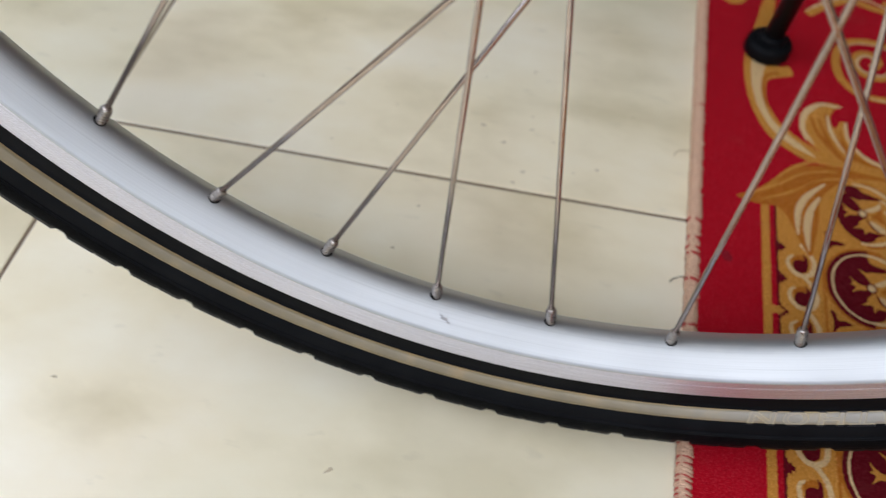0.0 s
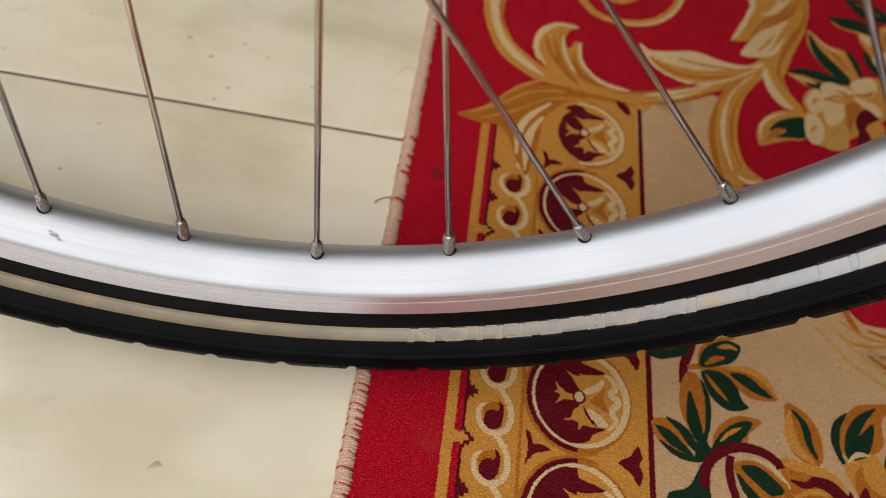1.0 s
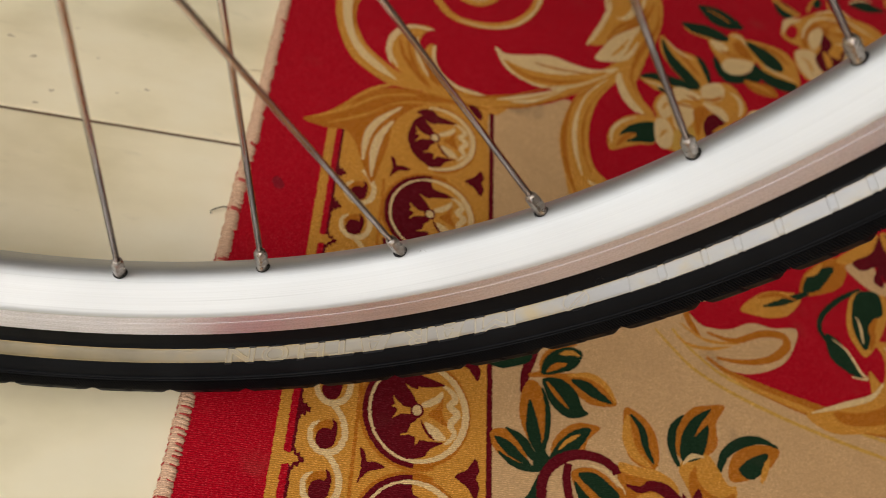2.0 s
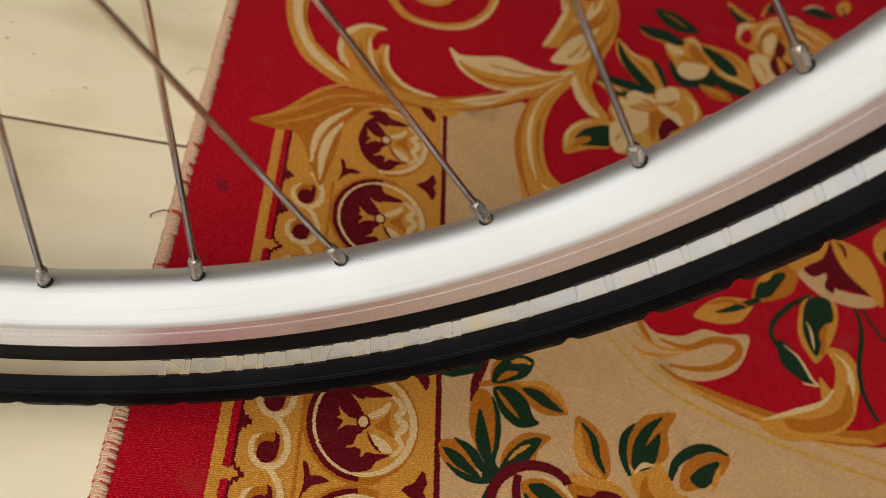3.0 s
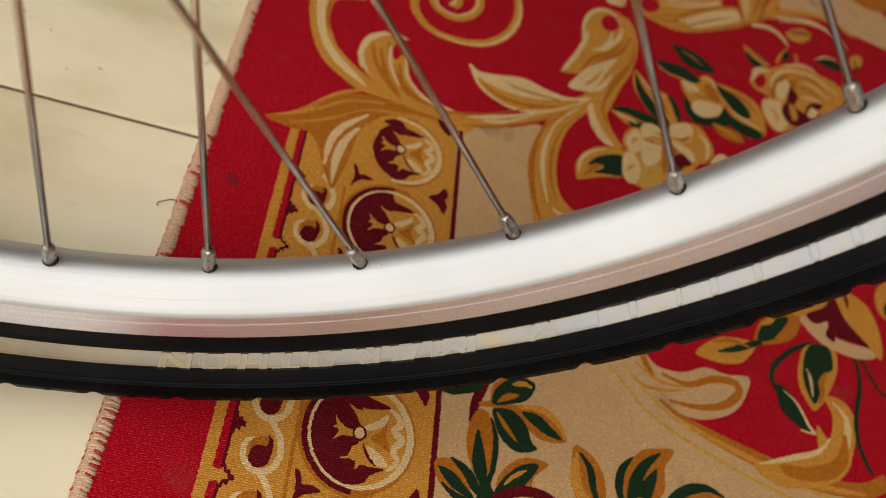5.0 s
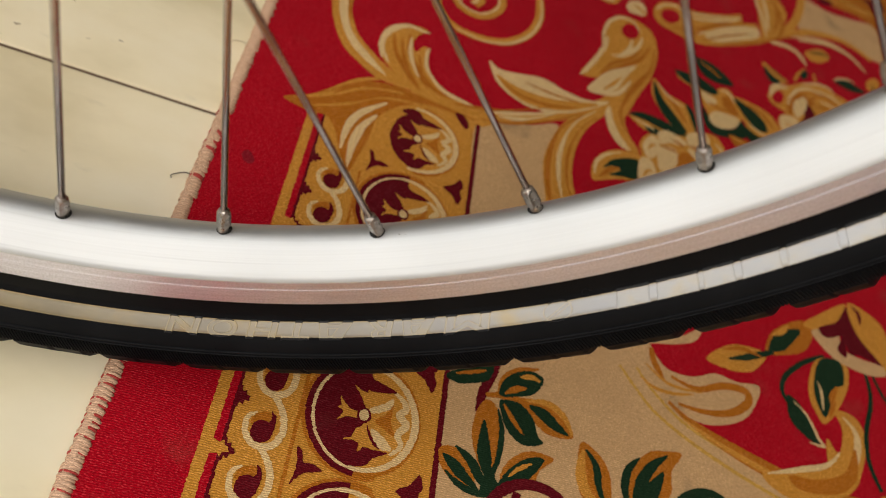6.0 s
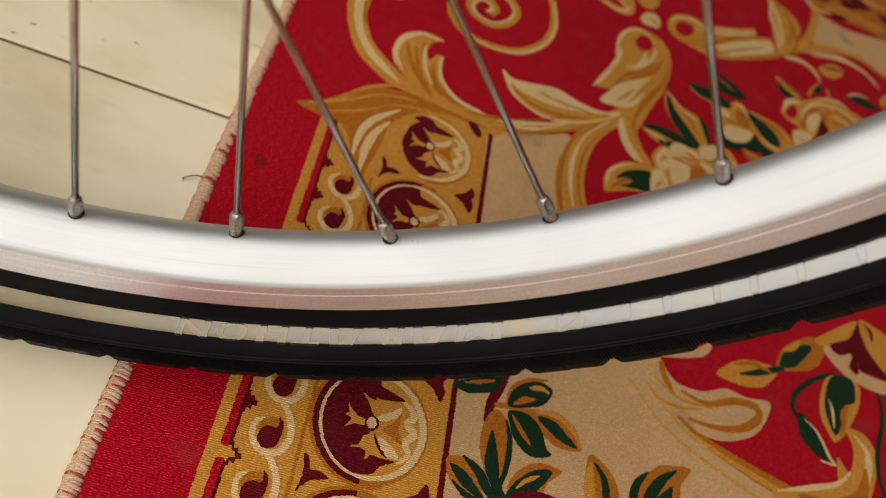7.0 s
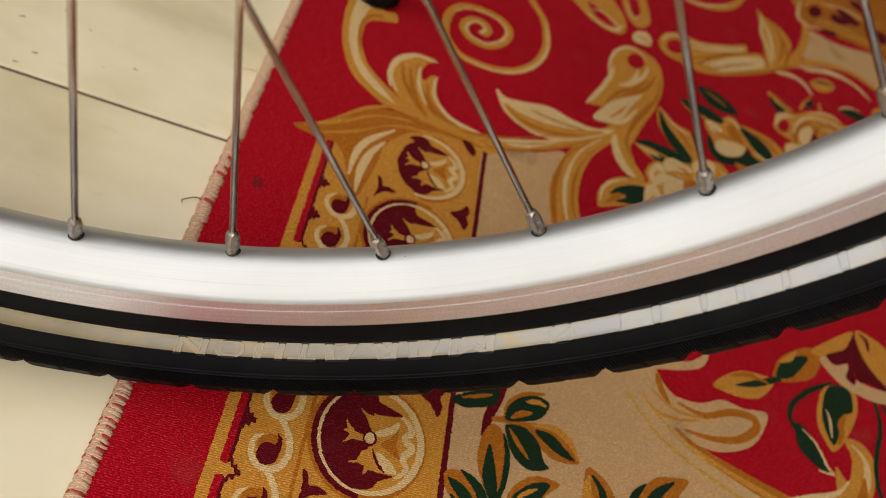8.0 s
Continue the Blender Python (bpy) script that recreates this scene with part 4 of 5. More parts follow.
fill("leaf_vein", "159.2,-59.2 165.2,-49.3 174.0,-42.6 180.6,-41.9 177.0,-48.7 171.4,-54.6 163.9,-59.1", GREEN, 3, motif)
band("leaf_vein", "164.0,-54.0 169.5,-48.7 175.0,-45.3", (0.3, 1, 0.3), GOLD, 4, motif)
motif = fill("gold_leaf", "132.2,-49.1 138.6,-47.2 145.3,-51.4 149.0,-60.9 139.9,-62.1 133.2,-56.5", BROWN, 2)
fill("leaf_vein", "133.6,-51.4 140.2,-52.6 145.4,-56.9 151.0,-63.2 143.4,-61.1 138.3,-57.8", GREEN, 3, motif)
band("leaf_vein", "139.1,-46.6 146.3,-51.2 150.5,-56.8 156.6,-63.5", (0.5, 2.4, 1), GREEN, 3, motif)
band("leaf_vein", "135.3,-58.2 141.4,-62.4 149.0,-64.4 157.6,-63.8", (0.4, 1.6, 1), GREEN, 3, motif)
motif = fill("leaf_base", "153.1,-55.9 156.7,-53.5 159.8,-58.1 165.0,-57.5 160.2,-63.0 155.6,-65.5 151.5,-63.1", GREEN, 4)
motif = fill("gold_leaf", "199.1,-28.3 207.7,-31.6 213.3,-39.1 214.2,-51.3 210.8,-57.4 204.2,-56.7 198.5,-52.2 197.2,-41.3", BROWN, 2)
band("leaf_vein", "200.2,-32.1 198.8,-42.7 201.4,-50.8 208.7,-56.1", (0.8, 2.8, 1), GOLD, 3, motif)
band("leaf_vein", "201.4,-31.3 206.5,-37.8 207.9,-47.3 211.0,-54.8", (0.5, 2, 0.5), GREEN, 3, motif)
motif = fill("gold_leaf", "222.8,-45.9 226.2,-32.9 234.5,-23.7 243.5,-20.7 253.4,-19.8 246.9,-30.0 245.6,-41.3 236.2,-49.0 226.8,-50.2", BROWN, 2)
fill("leaf_vein", "225.6,-50.9 227.2,-38.8 235.1,-28.2 245.6,-22.4 239.0,-30.5 234.2,-38.4 241.8,-31.3 241.6,-36.9 235.7,-48.6", GREEN, 3, motif)
band("leaf_vein", "229.8,-27.8 223.6,-34.9 221.2,-44.5 223.5,-54.3", (0.4, 2.2, 1), GREEN, 3, motif)
motif = fill("gold_leaf", "251.0,-48.3 256.8,-42.1 268.0,-37.9 279.4,-39.2 269.5,-51.4 255.1,-57.8 248.9,-57.0", BROWN, 2)
band("leaf_vein", "244.2,-53.9 249.2,-44.7 258.8,-38.0 269.7,-35.4 279.0,-38.1", (1.4, 2.6, 0.5), GREEN, 3, motif)
fill("leaf_vein", "255.0,-52.1 261.5,-45.9 272.1,-41.8 269.2,-49.8 260.8,-56.1", GREEN, 3, motif)
band("leaf_vein", "272.8,-43.9 269.8,-49.7 265.9,-57.1", (0.5, 1.6, 0.6), GOLD, 3, motif)
motif = band("medallion_line", "220.7,19.1 229.0,9.2 240.1,-1.6 260.4,-12.2 290.0,-22.8 326.5,-32.5 370.6,-41.6", (0.8, 1.1, 1), OCHRE, 2)
motif = band("medallion_line", "230.5,20.8 240.1,9.5 258.7,-3.8 289.0,-13.3 323.0,-21.8 374.1,-32.4", (0.8, 1, 1), OCHRE, 2)
motif = fill("cream_scroll", "237.3,39.2 242.3,31.8 249.3,25.6 263.9,25.9 278.6,32.4 292.2,31.4 306.2,33.3 302.5,22.0 292.9,10.0 277.3,2.3 262.7,0.6 250.8,6.2 239.4,15.9 231.3,27.7", CREAM, 3)
band("scroll_fold", "250.6,21.9 266.0,19.3 282.8,26.3 296.1,27.3 297.4,21.1 285.1,11.3 268.4,7.2 253.5,7.3", (0.8, 2.4, 0.8), BROWN, 4, motif)
band("scroll_fold", "239.5,35.4 241.0,27.5 246.2,18.4", (1.5, 2, 0.5), BROWN, 4, motif)
band("scroll_fold", "235.5,25.1 249.2,17.0 269.1,17.8", (0.3, 1, 0.3), GOLD, 4, motif)
motif = band("scroll_edge", "247.7,7.0 261.1,-1.0 277.3,-7.1 298.8,-13.1 330.6,-18.9 365.2,-18.4 385.7,-9.4", (1, 4.6, 4), BROWN, 2)
band("scroll_edge", "256.1,-0.5 274.0,-7.6 298.5,-14.4 330.0,-20.8 368.2,-19.9", (0.6, 1.8, 1), GOLD, 3, motif)
motif = fill("cream_scroll", "234.1,36.8 245.4,45.0 261.7,50.8 273.5,60.7 268.6,49.6 255.5,42.9 242.2,39.0", CREAM, 2)
motif = fill("bud_leaf", "274.0,40.7 288.2,52.9 301.3,57.0 314.8,56.0 305.3,43.1 292.9,38.3 282.4,38.1", GOLD, 2)
band("leaf_vein", "288.7,45.0 300.3,49.4 320.1,59.3", (0.4, 2, 1.4), GREEN, 3, motif)
band("leaf_vein", "285.6,50.2 299.2,54.4 311.2,53.0", (0.4, 1.4, 0.4), BROWN, 3, motif)
motif = fill("bud_leaf", "315.2,57.5 319.9,70.7 330.8,81.0 345.3,89.0 352.8,84.9 344.4,68.8 328.5,60.2", BROWN, 2)
fill("leaf_vein", "317.3,60.2 324.3,73.2 338.5,81.0 342.9,80.3 334.8,69.9 326.7,62.1", GREEN, 3, motif)
band("leaf_vein", "321.5,71.1 328.7,75.7 335.1,82.7", (0.4, 1.8, 0.5), GOLD, 3, motif)
motif = fill("lily_flower", "352.0,84.7 371.1,90.5 372.5,79.3 383.3,75.9 401.8,75.6 403.1,70.3 387.9,65.7 368.1,68.1 357.6,74.6", CREAM, 3)
fill("petal_heart", "357.7,88.4 373.6,98.5 383.9,112.9 385.1,101.1 390.9,88.9 401.2,76.3 384.8,77.8 377.9,76.4 375.8,82.4 374.5,73.3 368.5,76.9 374.3,87.8 362.4,82.9", MAROON, 4, motif)
fill("petal", "385.7,116.0 400.2,114.0 410.1,105.7 412.1,85.8 406.9,69.4 399.5,78.4 390.0,88.7 384.8,100.1", GOLD, 4, motif)
fill("petal", "346.5,87.6 362.0,100.2 381.8,114.2 381.5,108.0 372.5,97.4 355.6,86.3", GOLD, 2, motif)
motif = band("stem", "356.6,68.5 340.0,58.7 326.3,46.4 321.7,36.8 324.1,29.5", (1.2, 1.6, 1.4), GREEN, 2)
motif = fill("green_leaf", "324.5,33.8 332.2,30.2 336.6,20.6 340.4,9.2 330.7,12.2 323.6,19.8", GREEN, 3)
band("leaf_vein", "328.0,30.9 335.6,24.6 340.1,13.1 343.1,8.9 333.9,8.8", (0.3, 1, 0.4), PALE, 4, motif)
motif = fill("gold_leaf", "352.7,65.8 343.6,52.6 340.0,37.3 343.4,26.6 347.5,23.2 358.2,34.1 370.6,54.0 371.5,68.8", GOLD, 2)
fill("leaf_vein", "353.3,65.1 368.1,68.1 367.6,54.2 359.4,47.4 349.8,28.4 345.5,31.2 344.5,45.4", GREEN, 3, motif)
band("leaf_vein", "361.7,50.1 355.8,40.9 355.6,33.0", (0.4, 2, 0.4), BROWN, 4, motif)
band("leaf_vein", "347.8,48.9 349.1,43.3 347.8,31.6", (0.3, 1, 0.3), PALE, 4, motif)
motif = fill("flame_leaf", "355.8,33.7 368.6,33.8 374.1,23.5 369.4,7.7 358.0,-8.9 340.9,-18.7 330.6,-18.9 342.3,-2.9 346.1,14.1 352.0,7.7 358.3,16.1 358.0,26.3", GOLD, 2)
band("leaf_vein", "360.9,31.0 367.8,22.4 363.2,6.8 351.2,-7.9", (0.5, 2.4, 0.6), PALE, 3, motif)
motif = band("stem", "383.9,72.8 386.4,59.3 383.9,45.2 375.6,25.8 372.5,8.2 376.3,-7.5", (1, 1.6, 1.4), GREEN, 2)
motif = band("stem", "390.4,68.6 395.1,54.8 400.6,46.0 414.2,42.5", (1, 1.3, 1), GREEN, 2)
motif = fill("gold_leaf", "419.3,122.0 432.0,135.0 449.4,143.0 449.2,119.7 430.3,93.8 422.7,100.7 416.9,108.1", GOLD, 2)
fill("leaf_vein", "422.6,112.0 429.9,115.4 433.9,103.1 428.4,93.4 422.9,99.0", GREEN, 3, motif)
motif = band("scroll_stem", "75.4,310.3 91.4,326.5 109.0,336.3 125.2,331.3 141.4,327.8", (3, 3.5, 3), GOLD, 2)
band("stem_edge", "73.9,314.0 91.7,330.9 113.7,342.1 137.8,332.3", (0.6, 1.6, 0.6), PALE, 3, motif)
motif = fill("bead", "10.2,315.7 19.5,320.1 30.5,319.1 28.8,311.4 19.5,307.1", GOLD, 2)
motif = band("lily_edge", "215.6,271.5 216.2,290.4 221.6,307.7 231.3,318.5 241.0,319.4 247.4,309.5", (0.6, 1.6, 0.5), PALE, 4)
band("lily_edge", "215.6,272.8 209.3,257.3 202.3,242.6 197.3,232.9", (0.6, 1.5, 0.3), PALE, 4, motif)
fill("lily_petal", "202.5,221.4 210.1,235.9 219.8,249.6 232.5,260.5 241.9,267.5 233.1,251.0 226.6,236.3 219.4,225.1 210.0,220.2", PALE, 4, motif)
band("lily_edge", "212.3,242.0 222.6,259.4 236.5,271.8 248.4,289.8", (0.4, 1.5, 0.4), BROWN, 5, motif)
band("lily_edge", "222.8,269.0 229.2,271.7 237.0,285.1 239.7,296.3", (0.4, 1.6, 0.5), PALE, 5, motif)
band("lily_edge", "257.7,295.7 255.2,275.7 245.8,253.1 234.3,231.4 225.9,209.6", (0.4, 1.3, 0.4), BROWN, 4, motif)
band("lily_edge", "214.3,226.7 222.2,237.2 229.5,248.8", (0.3, 1.2, 0.3), GOLD, 5, motif)
motif = band("loop_edge", "263.3,349.2 271.3,360.8 283.2,366.8 292.5,364.7 307.9,369.7 326.3,379.1 346.6,390.5", (0.6, 1.5, 0.5), PALE, 4)
fill("loop_fold", "306.8,339.8 317.1,356.9 340.0,375.1 361.7,386.3 362.0,374.1 339.5,355.8 319.6,342.2", PALE, 4, motif)
band("loop_edge", "275.4,332.3 295.2,338.1 313.1,358.7 332.5,376.2", (0.4, 1.3, 0.4), BROWN, 5, motif)
band("loop_edge", "303.1,334.5 328.7,355.5 352.9,372.8", (0.3, 1, 0.3), BROWN, 5, motif)
motif = band("leaf_vein", "374.2,456.9 368.8,430.4 371.4,407.2 370.8,379.8", (0.5, 1.7, 0.5), PALE, 4)
band("leaf_vein", "383.9,449.6 392.4,429.7 390.9,402.3 381.7,383.7", (0.5, 1.8, 0.5), BROWN, 4, motif)
motif = band("stem_edge", "390.2,392.3 423.3,410.5 451.1,415.3 470.1,403.2", (0.5, 1.3, 0.4), PALE, 3)
band("stem_edge", "321.7,342.1 350.9,359.3 383.2,385.4 411.1,409.0", (0.5, 1.3, 0.4), BROWN, 3, motif)
motif = band("leaf_vein", "67.8,175.0 65.1,187.4 69.0,201.3 78.2,212.1 87.9,212.7 93.1,213.3", (0.5, 1.7, 0.3), PALE, 4)
band("leaf_vein", "94.4,199.2 94.4,186.5 98.6,175.1 109.2,166.4 123.1,164.8", (0.4, 1.3, 0.3), PALE, 5, motif)
band("leaf_vein", "76.8,198.5 80.0,183.9 85.1,170.0 93.0,160.4", (0.5, 2.0, 0.5), BROWN, 5, motif)
band("leaf_vein", "89.2,189.7 92.4,175.6 101.4,165.4 113.3,162.2", (0.5, 1.8, 0.5), BROWN, 5, motif)
band("leaf_vein", "82.6,203.4 82.9,192.9 85.8,181.1 91.5,169.8", (0.4, 1.4, 0.3), PALE, 5, motif)
motif = band("leaf_vein", "47.4,132.3 60.2,145.7 75.8,152.1 89.1,154.1", (0.3, 1.6, 0.5), BROWN, 5)
band("leaf_vein", "57.0,129.5 70.8,142.3 83.3,147.7", (0.3, 1.3, 0.4), BROWN, 5, motif)
band("leaf_vein", "43.6,132.0 56.5,147.5 71.4,157.5 84.6,160.4", (0.3, 1.2, 0.4), GOLD, 5, motif)
motif = band("stem_edge", "143.4,163.3 159.7,169.4 180.1,184.9", (0.3, 1.6, 0.3), PALE, 5)
band("stem_edge", "113.0,159.0 134.0,165.0 151.9,173.1 177.9,190.1", (0.3, 1.2, 0.3), BROWN, 5, motif)
motif = band("scroll_fold", "231.8,16.3 240.0,12.2 251.0,12.1 263.2,15.4", (0.3, 1.1, 0.3), GOLD, 5)
motif = band("leaf_vein", "357.8,40.0 353.8,33.0 351.0,27.5", (0.4, 1.4, 0.4), BROWN, 5)
motif = fill("cream_field_top", "130.1,153.8 143.8,157.6 163.6,166.5 181.6,176.4 180.5,163.7 176.0,145.3 173.8,128.1 159.5,117.4 133.0,106.9", CREAM, 1.1)
motif = fill("leaf_ground", "72.9,149.4 99.3,156.0 123.7,159.2 143.4,163.3 136.8,151.7 129.2,148.5 108.0,143.4 88.1,139.8", GOLD, 1.3)
motif = fill("leaf_ground", "62.6,118.0 72.5,133.7 84.1,133.3 79.3,114.6 69.4,108.4", GOLD, 1.4)
motif = fill("maroon_mark", "116.7,152.2 121.6,153.0 125.4,147.4 124.6,142.6 120.3,145.5", MAROON, 4)
motif = band("leaf_vein", "415.0,385.5 428.0,391.3 438.3,392.3", (0.4, 1.5, 0.4), GREEN, 4)
motif = band("maroon_arch", "155.0,-77.1 156.1,-68.6 160.7,-61.5 167.8,-56.7 176.1,-54.8 184.2,-55.7 190.3,-59.0 191.8,-61.9", (2.3, 2.4, 2.2), MAROON, 5)
motif = band("maroon_stem", "168.3,-59.8 167.2,-68.2 168.5,-76.9 171.8,-85.0", (1.8, 2, 1.8), MAROON, 5.5)
motif = fill("gold_leaf", "169.8,-64.0 178.2,-60.3 186.0,-62.8 192.0,-68.4 192.7,-73.1 185.3,-78.6 178.5,-81.1 173.4,-75.4", BROWN, 2)
fill("leaf_vein", "173.0,-64.3 180.7,-62.6 187.2,-66.5 192.3,-72.1 186.1,-75.1 179.7,-71.0", GREEN, 3, motif)
fill("leaf_vein", "170.8,-67.2 174.9,-71.2 180.5,-76.9 184.3,-80.3 177.6,-79.8 172.6,-75.0", GREEN, 3, motif)
band("leaf_vein", "178.4,-59.3 186.8,-61.1 193.5,-67.4 195.2,-70.7", (0.3, 0.9, 0.3), PALE, 3, motif)
motif = fill("green_leaf", "155.3,-65.4 157.2,-74.8 156.6,-88.3 137.8,-90.9 138.5,-82.0 147.7,-77.4", GREEN, 2)
motif = fill("flower", "192.7,-57.8 202.7,-60.3 213.8,-59.9 219.9,-64.2 223.2,-71.4 224.5,-81.3 188.2,-86.3 191.4,-74.8 192.1,-65.8", BROWN, 2.2)
fill("petal", "194.1,-55.8 203.2,-57.0 212.0,-57.5 219.6,-61.7 221.9,-67.0 213.1,-63.9 202.5,-61.9 194.0,-60.0", GOLD, 3, motif)
fill("petal_heart", "195.9,-66.0 203.2,-65.9 207.8,-62.6 215.9,-63.5 221.3,-67.4 225.8,-72.3 230.2,-79.7 219.4,-81.2 217.0,-72.9 209.7,-67.8 201.3,-69.3", MAROON, 3.4, motif)
band("petal_fold", "196.8,-74.5 205.2,-70.2 213.0,-70.6 217.6,-75.3 219.7,-81.2", (0.5, 1.5, 0.5), GOLD, 3, motif)
motif = fill("petal", "223.4,-55.8 227.4,-49.8 233.9,-46.0 240.2,-46.9 243.9,-52.7 247.8,-60.1 251.9,-60.8 250.0,-68.9 242.2,-75.1 230.6,-72.7 226.7,-65.0", GOLD, 2.6)
fill("petal_fold", "227.8,-59.1 232.4,-53.1 232.5,-59.7 236.7,-64.6 243.5,-66.7 250.3,-64.2 248.7,-74.1 229.5,-78.1 227.6,-67.5", BROWN, 3, motif)
fill("petal_heart", "223.5,-67.1 226.7,-70.2 231.9,-63.7 234.1,-69.1 236.6,-77.8 223.1,-80.2", MAROON, 4, motif)
band("petal_fold", "225.7,-53.0 231.1,-48.4 237.5,-47.9", (0.3, 1.2, 0.3), PALE, 4, motif)
motif = band("panel_scroll", "429.6,522.5 419.4,489.6 428.0,479.3 446.1,485.9", (0.8, 2.2, 0.6), PALE, 4)
band("panel_scroll", "458.1,536.7 481.0,546.7 501.4,545.5 524.6,546.1", (0.5, 1.5, 0.5), PALE, 4, motif)
fill("maroon_mark", "475.4,540.7 492.2,542.2 502.4,528.9 485.3,521.3", MAROON, 4, motif)
fill("maroon_mark", "521.1,531.5 535.5,533.1 526.0,511.2 517.0,513.0", MAROON, 4, motif)
fill("maroon_mark", "444.6,484.9 459.0,490.8 464.8,488.0 450.9,478.8", MAROON, 4, motif)
band("panel_scroll", "441.4,499.0 469.5,506.5 495.0,502.4 529.2,503.7", (0.6, 1.8, 0.6), OCHRE, 3, motif)
motif = band("loop_edge", "201.6,349.3 209.4,352.5 221.1,344.8 225.9,340.4 218.0,335.0", (0.4, 1, 0.4), PALE, 4)
motif = band("loop_edge", "233.4,381.7 234.9,367.9 239.8,363.3 245.3,372.0", (0.4, 1, 0.4), PALE, 4)
motif = band("bead_edge", "241.8,341.0 248.7,339.5 253.3,333.5", (0.4, 1.4, 0.4), GOLD, 4)
motif = band("bud_stem", "390.2,334.7 395.8,345.8 405.8,359.3", (1, 1.4, 0.3), GOLD, 2.4)
motif = fill("green_leaf", "397.4,345.9 404.3,355.7 406.8,351.0 400.6,341.6", GREEN, 3)
motif = band("bud_stem", "413.4,357.0 412.5,347.8 412.3,339.1", (0.4, 1.4, 0.6), GOLD, 2.4)
motif = fill("gold_leaf", "360.3,341.3 367.2,339.6 375.4,334.2 382.1,327.5 369.8,321.9 362.4,327.5", GOLD, 2)
fill("leaf_vein", "361.4,336.9 367.0,329.6 375.1,324.3 366.0,318.8 361.0,326.1", GREEN, 3, motif)
band("leaf_vein", "366.1,339.1 374.0,332.9 379.9,327.2", (0.3, 0.8, 0.3), GREEN, 3, motif)
motif = fill("green_leaf", "434.9,359.0 450.1,368.2 460.7,365.6 468.6,361.8 454.6,355.5 443.4,355.5", GREEN, 2.2)
band("leaf_vein", "434.2,360.1 447.0,369.0 458.6,369.9", (0.4, 1.2, 0.3), PALE, 3, motif)
motif = fill("bud", "473.7,379.2 485.2,390.7 490.0,387.5 483.9,374.8 472.7,367.4", GOLD, 2)
band("leaf_vein", "478.7,379.9 479.1,372.6 476.5,363.2", (0.3, 1.2, 0.5), GREEN, 3, motif)
motif = fill("flame_leaf", "362.7,33.3 370.7,23.2 368.7,8.1 359.6,-9.1 342.7,-19.9 314.1,-25.9 299.8,-17.0 324.3,-9.4 343.6,-1.8 354.6,10.5", GOLD, 3.2)
fill("leaf_vein", "316.5,-13.8 334.2,-11.5 353.3,-2.9 364.2,13.2 361.6,-3.2 347.2,-15.8 323.4,-20.1", BROWN, 4, motif)
band("leaf_vein", "303.3,-16.1 324.4,-8.7 343.0,-1.4 353.3,8.3", (0.4, 1.6, 0.4), PALE, 4, motif)
motif = band("petal_fold", "387.3,115.0 392.1,110.4 391.5,101.9", (0.4, 1.6, 0.3), MAROON, 5)
band("petal_fold", "377.9,105.3 383.1,102.2 384.4,94.5", (0.3, 1.4, 0.3), MAROON, 5, motif)
motif = fill("scroll_curve", "216.7,216.1 203.3,198.5 186.2,180.4 176.3,155.7 173.4,137.9 175.4,115.5 178.6,97.1 187.4,93.1 192.1,105.5 205.6,111.5 196.2,120.9 192.5,136.1 194.0,157.3 201.3,180.7 213.5,199.4 223.2,211.5", GOLD, 2.3)
band("stem_edge", "200.5,194.0 185.5,176.6 178.5,155.4 176.3,137.8 177.9,116.2 181.9,100.1", (0.5, 1.9, 0.6), BROWN, 3, motif)
band("stem_edge", "209.2,203.0 193.2,182.4 184.8,157.1 183.5,135.6 186.5,115.3", (0.4, 1.6, 0.4), PALE, 3, motif)
band("stem_edge", "211.1,199.2 197.3,178.5 189.8,155.6 188.8,134.7 192.3,117.7", (0.3, 1, 0.3), BROWN, 3, motif)
band("stem_edge", "189.4,112.6 194.9,108.8 204.8,110.8", (0.4, 1.6, 0.3), PALE, 3, motif)
motif = fill("scroll_tail", "220.6,212.9 227.1,226.1 235.0,236.5 230.1,212.5 232.2,193.8 240.2,180.1 231.5,178.7 225.4,189.8 221.4,200.7", GOLD, 2.5)
fill("tail_edge", "216.0,207.1 219.8,212.7 221.8,200.8 225.8,189.9 233.0,178.6 225.5,179.0 219.0,187.9 216.3,197.6", PALE, 3, motif)
band("tail_edge", "230.2,224.8 227.3,209.5 229.9,194.2", (0.3, 1.1, 0.3), BROWN, 3, motif)
motif = fill("cream_field_edge", "167.3,135.8 175.2,137.9 176.3,118.0 179.4,98.2 168.7,90.6", CREAM, 1.15)

# roses, blossom and leaves inside the medallion
motif = fill("gold_leaf", "255.6,262.4 266.2,250.7 279.1,247.3 284.9,235.2 285.5,222.4 278.6,214.2 266.3,219.2 257.2,232.4 253.1,245.1", GOLD, 2.6)
fill("leaf_vein", "255.6,258.7 261.7,243.5 271.0,230.6 278.6,217.5 270.2,216.4 260.1,227.9 255.1,243.0", GREEN, 3.4, motif)
fill("leaf_vein", "280.1,247.7 285.4,244.1 288.0,232.4 286.1,220.4 283.5,231.7", GREEN, 3.4, motif)
band("leaf_vein", "263.1,251.2 272.3,239.8 279.1,226.6", (0.4, 1.8, 0.4), BROWN, 3.4, motif)
band("leaf_vein", "258.3,258.7 268.0,247.3 277.7,243.8", (0.3, 1.1, 0.3), PALE, 3.4, motif)
motif = fill("gold_leaf", "233.8,212.7 246.4,213.5 259.5,210.0 259.6,204.1 247.3,203.0 239.4,206.8", GOLD, 2.6)
